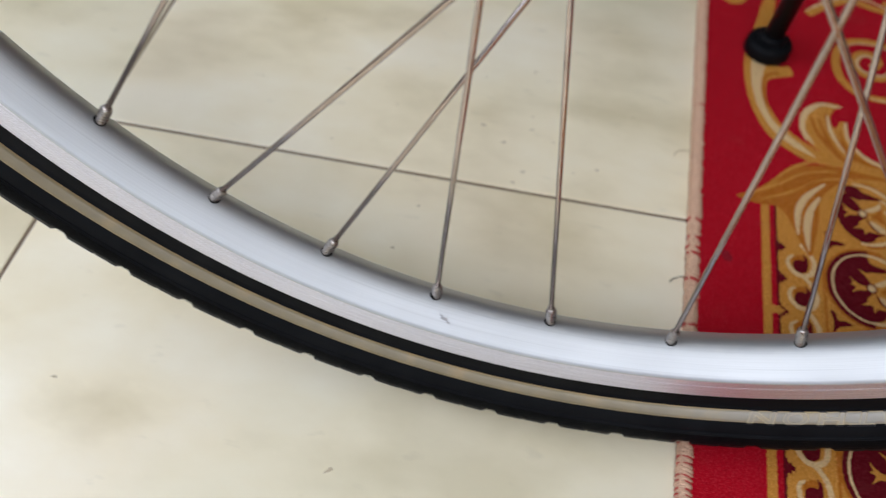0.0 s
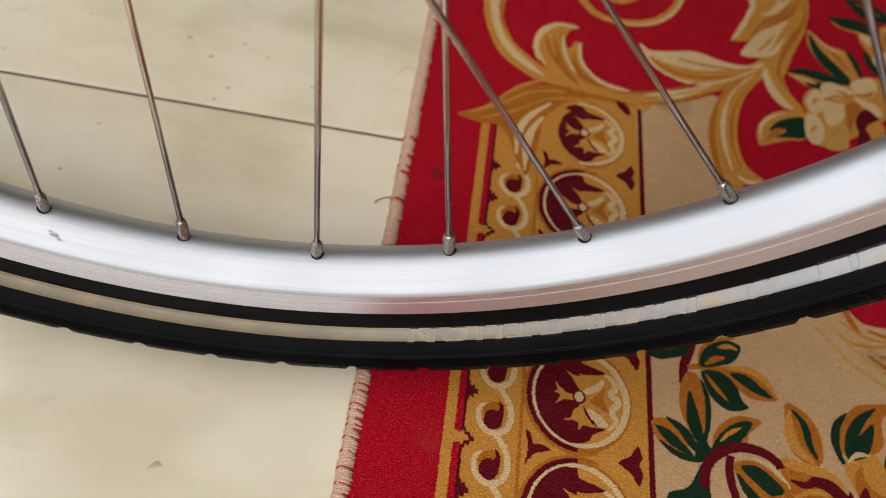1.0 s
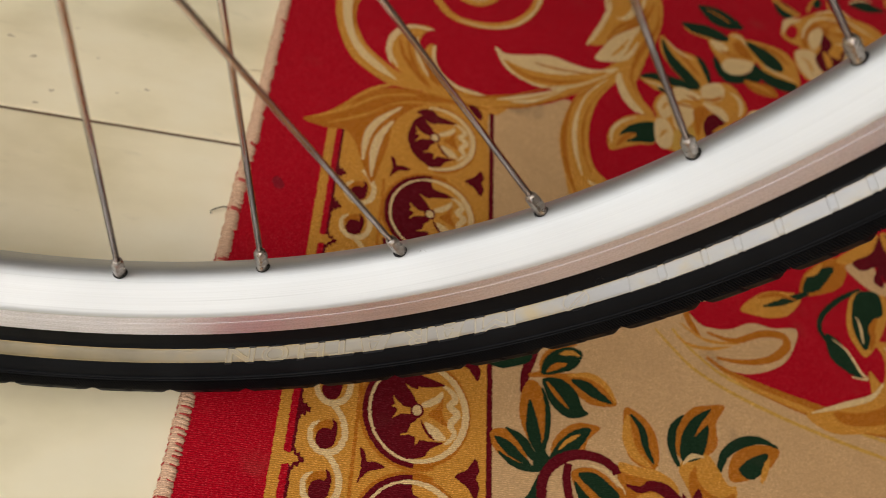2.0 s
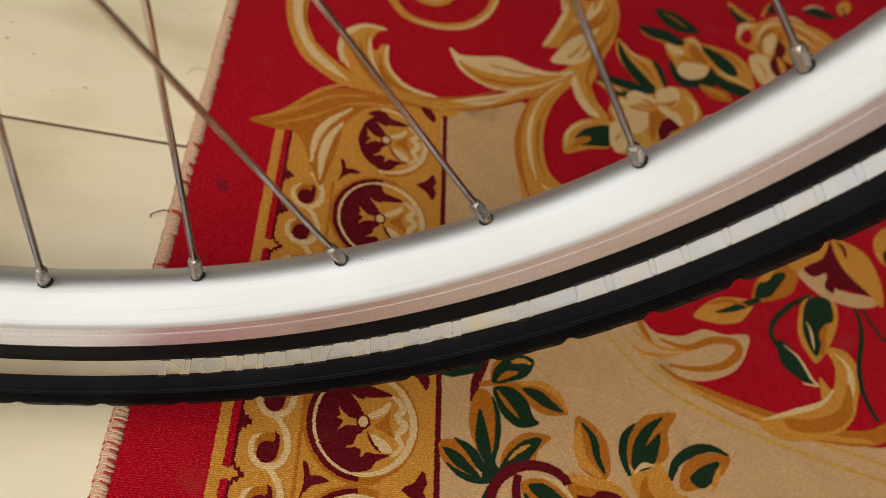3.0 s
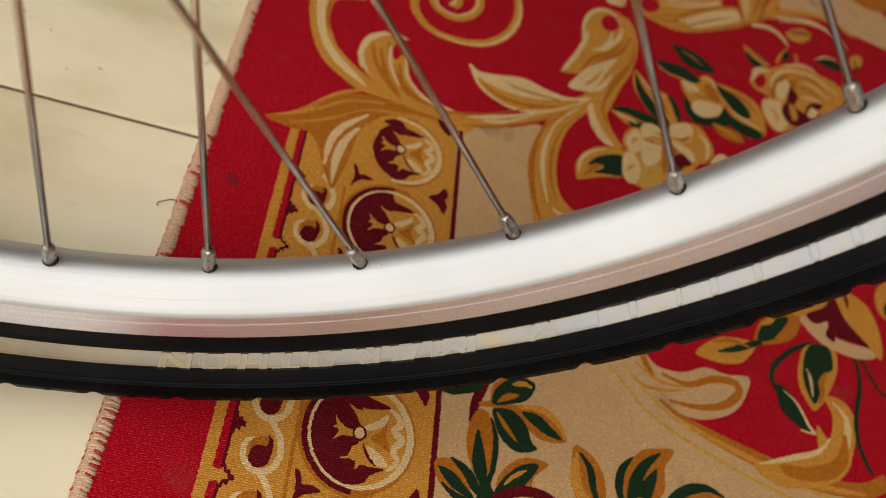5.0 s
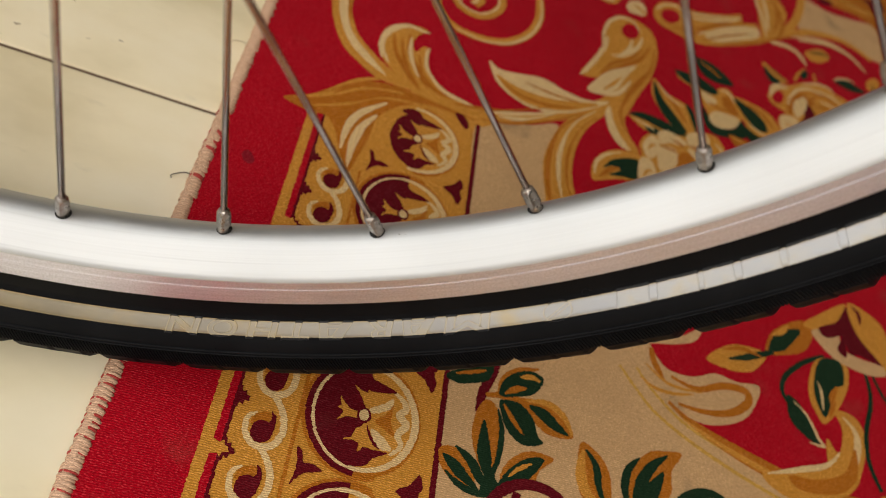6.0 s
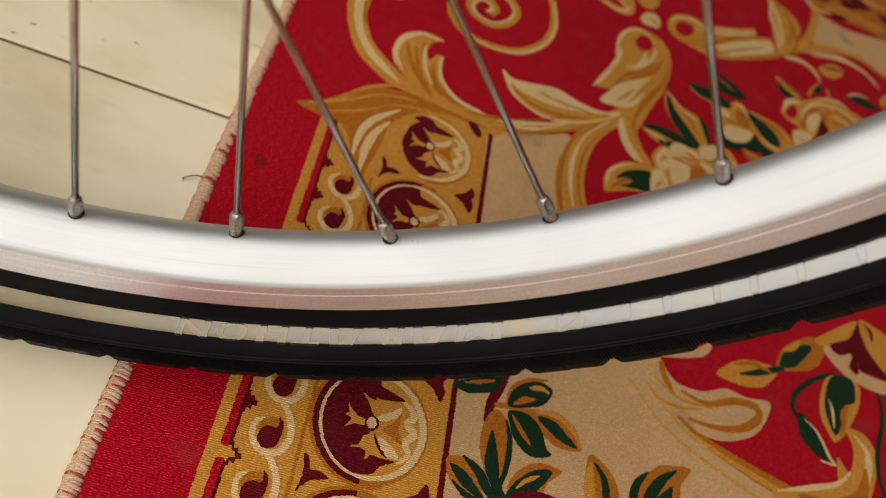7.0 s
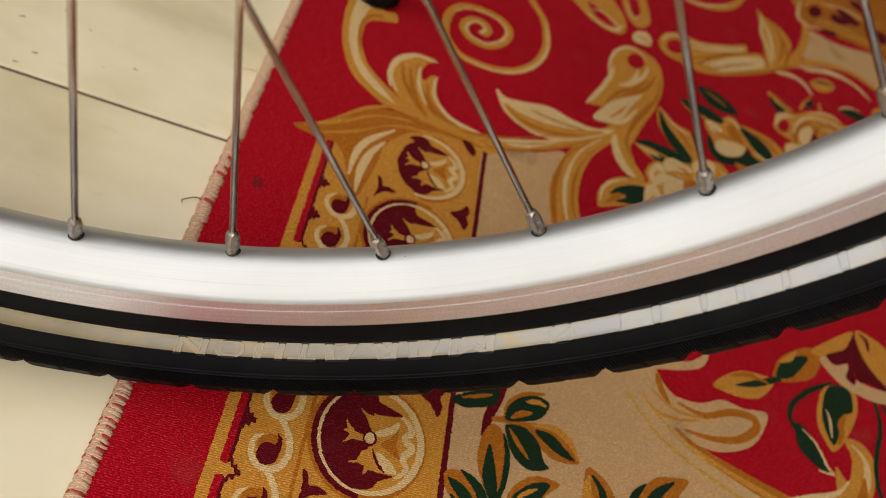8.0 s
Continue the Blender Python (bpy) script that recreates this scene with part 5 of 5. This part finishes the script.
fill("leaf_vein", "233.8,213.3 242.9,219.7 255.8,220.5 268.4,218.4 278.1,214.0 266.4,210.5 254.6,211.3 245.5,213.1", GREEN, 3.4, motif)
fill("leaf_vein", "245.7,207.2 256.1,209.7 258.0,204.5 249.4,202.7", GREEN, 3.5, motif)
band("leaf_vein", "236.9,210.7 245.9,208.9 253.2,206.9", (0.3, 1.0, 0.3), PALE, 3.6, motif)
motif = fill("gold_leaf", "206.3,140.8 205.6,152.2 211.0,163.7 222.0,173.7 239.2,178.1 240.2,169.6 236.5,153.7 225.6,149.9 215.6,145.0", GOLD, 2.6)
fill("leaf_vein", "213.4,154.5 220.8,164.4 232.8,171.3 240.0,170.9 237.0,155.4 227.0,152.3 217.6,150.4 225.2,157.3 220.6,158.6", GREEN, 3.4, motif)
band("leaf_vein", "210.3,144.5 217.1,153.5 224.6,159.0", (0.4, 1.8, 0.4), BROWN, 3.5, motif)
band("leaf_vein", "207.5,146.3 209.0,157.2 215.9,166.5 226.7,173.5", (0.4, 1.3, 0.4), PALE, 3.3, motif)
motif = fill("rose", "244.6,197.7 240.1,186.6 241.4,180.0 237.5,170.6 239.5,163.4 239.8,155.9 247.0,150.3 257.8,154.5 275.0,167.3 291.5,181.1 298.8,193.0 293.1,205.2 289.5,214.6 280.1,215.9 269.4,210.6 263.3,212.5 254.9,206.5", GOLD, 3)
fill("petal", "281.2,211.9 291.0,223.5 302.4,225.2 308.3,216.4 311.0,204.9 306.6,195.9 297.9,188.6 292.5,193.8 290.1,200.3 283.9,204.3", GOLD, 3.4, motif)
fill("petal", "238.9,170.7 242.6,177.2 247.6,177.1 250.6,171.9 251.2,164.2 248.1,154.7 242.9,150.5 238.1,155.9", PALE, 3.6, motif)
fill("petal", "242.8,188.4 246.4,196.2 250.7,201.2 254.5,199.6 255.9,191.6 252.0,182.3 247.0,177.9 244.0,181.1", PALE, 3.7, motif)
fill("petal", "255.0,205.0 260.8,211.0 267.3,211.3 274.2,208.9 277.6,205.6 271.6,201.8 263.7,200.1 256.6,196.0", PALE, 3.8, motif)
fill("petal", "254.1,188.0 261.5,196.3 268.4,195.1 269.5,188.2 266.2,179.1 259.4,171.3 253.4,172.6", PALE, 3.9, motif)
fill("petal", "252.9,169.5 259.1,169.7 265.6,175.4 267.0,166.4 264.5,153.2 254.6,148.8 249.2,152.1", OCHRE, 4.0, motif)
fill("petal", "278.1,214.4 285.6,221.5 293.2,224.3 296.6,218.6 293.3,209.0 286.0,203.2 279.0,204.4", PALE, 4.1, motif)
fill("petal", "298.5,219.7 304.9,218.9 310.2,211.1 307.6,197.6 300.9,189.6 298.5,197.2 296.8,206.3", GOLD, 4.2, motif)
band("petal_fold", "300.4,217.0 305.9,212.1 306.2,202.5 302.7,194.2", (0.4, 1.6, 0.4), PALE, 4.6, motif)
fill("petal", "306.0,191.0 311.6,200.8 319.1,205.0 323.4,198.8 314.8,187.2 306.6,182.9", PALE, 4.2, motif)
fill("petal_shade", "269.3,191.2 275.1,197.0 281.3,195.6 279.1,188.8 273.7,181.1 269.8,169.1 267.3,172.4 268.3,181.7", BROWN, 4.4, motif)
fill("petal_heart", "277.4,186.2 283.4,192.0 288.2,190.2 291.2,185.4 284.5,180.0 280.1,173.8 280.7,165.1 276.1,158.1 271.5,157.9 274.3,168.3 273.7,177.1", MAROON, 4.8, motif)
fill("petal", "281.6,175.2 286.3,181.0 291.3,182.4 293.6,176.5 288.9,167.3 283.0,165.3", GOLD, 5.1, motif)
fill("petal", "277.6,201.4 284.7,200.7 291.5,198.4 294.8,191.0 291.5,187.0 286.1,191.7 279.8,196.2", PALE, 4.9, motif)
band("petal_fold", "257.1,194.0 263.5,194.2 269.7,193.4", (0.3, 1.2, 0.3), BROWN, 5, motif)
band("petal_fold", "266.0,203.9 271.5,203.4 274.1,199.9", (0.3, 1.3, 0.3), BROWN, 5, motif)
band("petal_fold", "279.1,205.0 286.5,205.5 293.5,211.8", (0.3, 1.5, 0.3), BROWN, 5, motif)
band("petal_fold", "254.3,160.1 259.3,166.3 263.7,165.5", (0.3, 1.1, 0.3), GOLD, 5, motif)
band("petal_fold", "241.3,159.6 245.5,166.6 248.5,166.4", (0.3, 1.1, 0.3), GOLD, 5, motif)
band("petal_fold", "246.7,185.9 250.0,192.0 252.8,191.8", (0.3, 1.1, 0.3), GOLD, 5, motif)
fill("petal_heart", "303.3,186.1 306.9,191.2 308.9,187.6 306.5,180.9 303.1,180.0", MAROON, 5, motif)
motif = fill("sepal", "294.4,252.6 299.1,245.1 301.7,239.1 311.5,237.9 320.8,243.4 328.7,254.8 328.4,237.7 314.6,230.6 300.6,227.9 293.4,238.1", GREEN, 2.4)
motif = fill("blossom", "294.2,270.7 304.6,271.5 314.4,283.9 322.5,283.6 326.6,270.3 329.1,259.2 321.3,245.9 309.9,239.0 300.7,241.0 297.7,250.4 293.7,259.5", GOLD, 3)
fill("petal_fold", "298.9,243.8 304.5,252.6 313.8,255.3 325.4,254.7 321.6,244.8 310.5,237.5 301.9,237.5", PALE, 3.6, motif)
fill("petal_fold", "295.0,269.8 304.2,269.4 308.0,264.3 302.3,258.3 296.4,261.8", PALE, 3.6, motif)
fill("petal_fold", "313.3,272.7 320.5,275.8 324.4,266.3 325.8,259.0 318.1,258.3 313.5,263.6", BROWN, 3.8, motif)
band("petal_fold", "301.0,261.3 307.8,258.2 316.3,258.7", (0.4, 1.5, 0.4), BROWN, 3.8, motif)
band("petal_fold", "313.2,280.2 320.5,280.8 324.2,272.4", (0.4, 1.4, 0.4), PALE, 3.9, motif)
motif = fill("gold_leaf", "324.0,279.2 338.8,280.5 355.1,276.7 362.3,263.7 360.3,241.5 347.1,231.8 336.8,237.5 330.7,253.3 326.5,267.2", GOLD, 2.6)
fill("leaf_vein", "324.2,277.4 338.4,274.1 348.1,265.2 349.8,253.8 340.0,252.3 331.1,261.8", GREEN, 3.4, motif)
fill("leaf_vein", "325.4,252.3 338.6,245.8 356.9,241.4 352.0,232.6 338.1,232.9 328.0,239.8", GREEN, 3.4, motif)
band("leaf_vein", "333.1,276.2 347.7,272.4 356.6,260.2", (0.5, 2.0, 0.5), BROWN, 3.6, motif)
band("leaf_vein", "333.6,255.6 342.7,249.8 356.8,244.8", (0.3, 1.2, 0.3), PALE, 3.6, motif)
motif = fill("gold_leaf", "314.4,233.9 325.4,234.2 335.8,233.2 338.9,224.2 328.8,222.0 318.9,224.3", BROWN, 2.5)
band("leaf_vein", "317.2,232.1 326.4,230.1 334.7,225.9", (0.4, 1.5, 0.4), GOLD, 3, motif)
motif = fill("green_leaf", "291.5,308.1 307.8,309.6 319.3,302.9 326.2,292.9 313.7,288.0 301.9,289.2 295.5,296.7", GREEN, 2.6)
motif = fill("gold_leaf", "274.9,281.6 278.0,274.1 287.7,270.9 297.5,270.8 295.7,280.1 284.4,282.6", GOLD, 2.4)
fill("leaf_vein", "274.0,281.8 284.7,284.7 297.5,285.3 310.4,277.7 306.0,271.4 292.6,272.5 281.7,273.9", GREEN, 3.2, motif)
band("leaf_vein", "297.9,305.7 307.7,301.0 315.5,295.3", (0.3, 1.1, 0.3), BROWN, 3.4, motif)
motif = fill("rose", "358.7,301.3 369.3,316.7 384.6,326.2 404.0,339.8 421.7,345.0 432.3,339.8 447.6,336.0 455.6,322.8 436.1,298.7 413.7,280.1 393.6,262.8 375.3,249.7 366.4,252.7 362.4,266.1 365.1,279.7 372.2,286.4 365.4,289.3 359.7,292.6", GOLD, 3)
fill("rose_eye", "362.6,301.1 370.2,311.7 374.5,308.2 370.3,297.2 363.6,294.3", RED, 3.8, motif)
band("petal_fold", "358.8,297.4 367.9,312.7 381.1,320.6", (0.4, 1.4, 0.4), PALE, 4, motif)
fill("petal", "365.5,279.2 374.3,284.8 382.2,284.3 385.0,275.3 383.9,262.0 373.5,250.2 366.5,256.9 364.0,266.8", PALE, 3.8, motif)
band("petal_fold", "369.5,275.2 374.6,269.9 374.8,259.0", (0.4, 1.4, 0.4), GOLD, 4.4, motif)
fill("petal_fold", "377.8,307.0 388.6,317.1 398.8,320.2 404.7,314.7 398.3,306.6 391.7,309.1 382.1,299.6 376.6,285.7 374.2,292.4", BROWN, 3.7, motif)
fill("petal_fold", "382.6,303.8 391.1,312.8 393.5,305.8 385.2,288.1 380.7,290.0", PALE, 4.2, motif)
fill("petal_heart", "392.5,310.1 398.7,308.1 402.2,299.7 395.7,287.3 401.1,282.5 412.9,281.0 396.4,263.9 384.1,264.5 382.1,277.9 390.0,290.7", MAROON, 4.4, motif)
fill("petal_heart", "406.1,287.8 416.1,299.0 425.8,299.7 417.6,289.9 421.1,284.3 406.9,274.2", MAROON, 4.4, motif)
fill("petal_fold", "391.3,288.0 395.1,283.3 395.5,273.4 390.2,268.8 389.5,277.2", GOLD, 4.8, motif)
fill("petal_fold", "411.8,291.4 418.2,290.2 412.7,280.3 406.0,280.1", PALE, 4.8, motif)
band("petal_fold", "402.5,325.9 416.6,330.8 428.1,322.0 436.9,308.3", (0.5, 2.0, 0.5), BROWN, 4, motif)
band("petal_fold", "405.1,312.1 417.0,313.2 427.9,303.2", (0.5, 1.8, 0.5), BROWN, 4, motif)
band("petal_fold", "411.0,333.9 426.9,332.5 445.2,321.2", (0.5, 1.6, 0.5), PALE, 4.2, motif)
band("petal_fold", "410.4,319.8 423.2,319.9 434.6,311.3", (0.4, 1.4, 0.4), PALE, 4.2, motif)
band("petal_fold", "404.9,300.2 415.2,303.2 425.9,303.7", (0.4, 1.4, 0.4), PALE, 4.2, motif)
band("petal_fold", "376.2,297.7 381.4,311.1 392.1,324.6 405.6,331.6 416.9,328.4", (0.5, 1.5, 0.5), PALE, 5, motif)
band("petal_fold", "396.0,333.0 411.1,341.7 423.9,344.1 430.5,338.8", (0.4, 1.4, 0.4), PALE, 5, motif)
band("petal_fold", "360.2,300.5 364.4,312.8 373.0,319.8 380.5,320.0", (0.5, 1.4, 0.5), PALE, 5, motif)
band("petal_fold", "379.2,296.8 385.0,310.5 393.5,320.6 403.0,324.6", (0.4, 1.4, 0.4), BROWN, 5, motif)
band("petal_fold", "401.3,316.9 411.0,326.4 421.7,329.7", (0.4, 1.2, 0.4), BROWN, 5, motif)
fill("petal_fold", "382.7,298.7 389.5,311.7 395.9,316.6 396.4,308.9 388.9,293.1 382.4,289.6", PALE, 5.2, motif)

fill("stain", "14.5,70.6 16.5,73.3 19.3,71.5 21.0,67.7 18.9,65.1 16.0,66.7", STAIN, 1)

# overlocked edge: bundles of beige yarn wrapped over the carpet's rim
def stitch(material):
    verts, faces, k = [], [], 7
    arc = [(-0.0036, 0.0006), (-0.0040, 0.0028), (-0.0034, 0.0050), (-0.0020, 0.0066), (0.0002, 0.0073), (0.0018, 0.0071), (0.0030, 0.0062)]
    for i, (u, z) in enumerate(arc):
        w = 0.00078 * (0.75 if i in (0, 6) else 1.0)
        slant = (u + 0.004) * -0.22
        for j in range(k):
            a = math.pi * j / (k - 1)
            n = Vector((u + 0.0004, 0, z - 0.0035)).normalized()
            lift = math.sin(a) * 0.00035
            verts.append((u + n.x * lift, w * math.cos(a) + slant, z + n.z * lift - 0.0006))
    for i in range(len(arc) - 1):
        for j in range(k - 1):
            faces.append((i * k + j, (i + 1) * k + j, (i + 1) * k + j + 1, i * k + j + 1))
    faces += [tuple(range(k)), tuple((len(arc) - 1) * k + j for j in range(k))[::-1]]
    return mesh_of("stitch", verts, faces, material)


binding = part("edge_binding", box("edge_binding", (-0.0034, -0.55, 0.0003), (0.0024, 1.15, 0.0064), YARN, 0.0024), carpet, "beige overlocked yarn edge")
yarn_me, red_me = stitch(YARN), stitch(RED_YARN)
rng = random.Random(4)
v = -0.165
for i in range(300):
    v += rng.uniform(0.0010, 0.0015) if v < 0.03 else rng.uniform(0.0019, 0.0030)
    m = pose(rng.uniform(-0.0003, 0.0003), v, rng.uniform(-0.0003, 0.0001), 0, 0, rng.uniform(-5, 5)) @ Matrix.Diagonal((rng.uniform(0.94, 1.06), rng.uniform(0.8, 1.2) * (1.0 if v < 0.03 else 1.8), rng.uniform(0.96, 1.03), 1))
    red = rng.random() < (0.20 if v < 0.1 else 0.05)
    part("stitch", red_me if red else yarn_me, binding, at=m @ Matrix.Diagonal((0.97, 0.75, 0.975, 1)) if red else m)

# ---- small things on the tiles ----
def speck_mesh(rows, material, name):
    """Flat uneven crumbs and smears: x, y in mm, length, width, turn."""
    verts, faces = [], []
    for x, y, long, wide, deg in rows:
        k, n = len(verts), 9
        for i in range(n):
            a = 2 * math.pi * i / n
            r = 1 + 0.35 * math.sin(3 * a + x)
            p = Vector((math.cos(a) * long / 2 * r, math.sin(a) * wide / 2 * r))
            p.rotate(Matrix.Rotation(radians(deg), 2))
            verts.append(((x + p.x) / 1000, (y + 3.9 + p.y) / 1000, 0.0003))
        verts.append((x / 1000, (y + 3.9) / 1000, 0.0003 + 0.25 * min(long, wide) / 1000))
        faces += [(k + i, k + (i + 1) % n, k + n) for i in range(n)]
    return mesh_of(name, verts, faces, material)


crumbs = [(-28, 198, 3, 1.6, 20), (-182, 217, 3, 1.2, 50), (-146, 106, 2.5, 0.9, 10), (-90, 32, 2.6, 1.5, 0), (-82, 65, 2.6, 1.3, 15), (-113, 145, 2.2, 1.0, 70), (-235, -82, 3.4, 1.6, 0), (-25, 155, 3, 0.8, 30), (6, 112, 2, 0.8, 10), (-9, 135, 2.4, 0.9, -30), (40, 170, 2.0, 0.8, 40), (-60, 185, 1.6, 0.8, 0), (-205, 150, 1.8, 0.8, 60)]
tagged(new("dust_crumbs", speck_mesh(crumbs, CRUMB, "dust_crumbs")), "small tan dust crumbs scattered on the cream tiles", "dust", kind="stuff")
smears = [(-2.5, -106.5, 5.5, 2.4, 25), (-25, 106, 3, 1.8, 10), (-55, 140, 4, 2.0, -10), (-24, 143, 3, 1.6, 12), (-40, 128, 3.4, 2.0, 20), (20, 118, 3, 1.4, -15), (-30, 96, 3, 1.6, 8), (-90, -100, 5, 1.8, 40)]
tagged(new("floor_smears", speck_mesh(smears, SMEAR, "floor_smears")), "faint tan smears dried on the cream tiles", "smear", kind="stuff")
hair = spline([Vector((x / 1000, y / 1000, 0.0011 + h)) for x, y, h in ((67.1, 46.6, 0), (66.8, 48.2, 0), (68.9, 49.6, 0.0006), (71.7, 51.0, 0.001), (73.9, 50.8, 0.0016), (76.7, 49.8, 0.003))], False)
tagged(new("loose_thread", tube("loose_thread", hair, [0.00028] * len(hair), DIRT, 6)), "dark curled loose thread beside the carpet edge", "thread")
wisp = spline([Vector((x / 1000, y / 1000, 0.0012)) for x, y in ((67, 145), (70, 150), (76, 151), (83, 148))], False)
tagged(new("loose_thread", tube("loose_thread", wisp, [0.00022] * len(wisp), SMEAR, 6)), "pale curled loose thread beside the carpet edge", "thread")
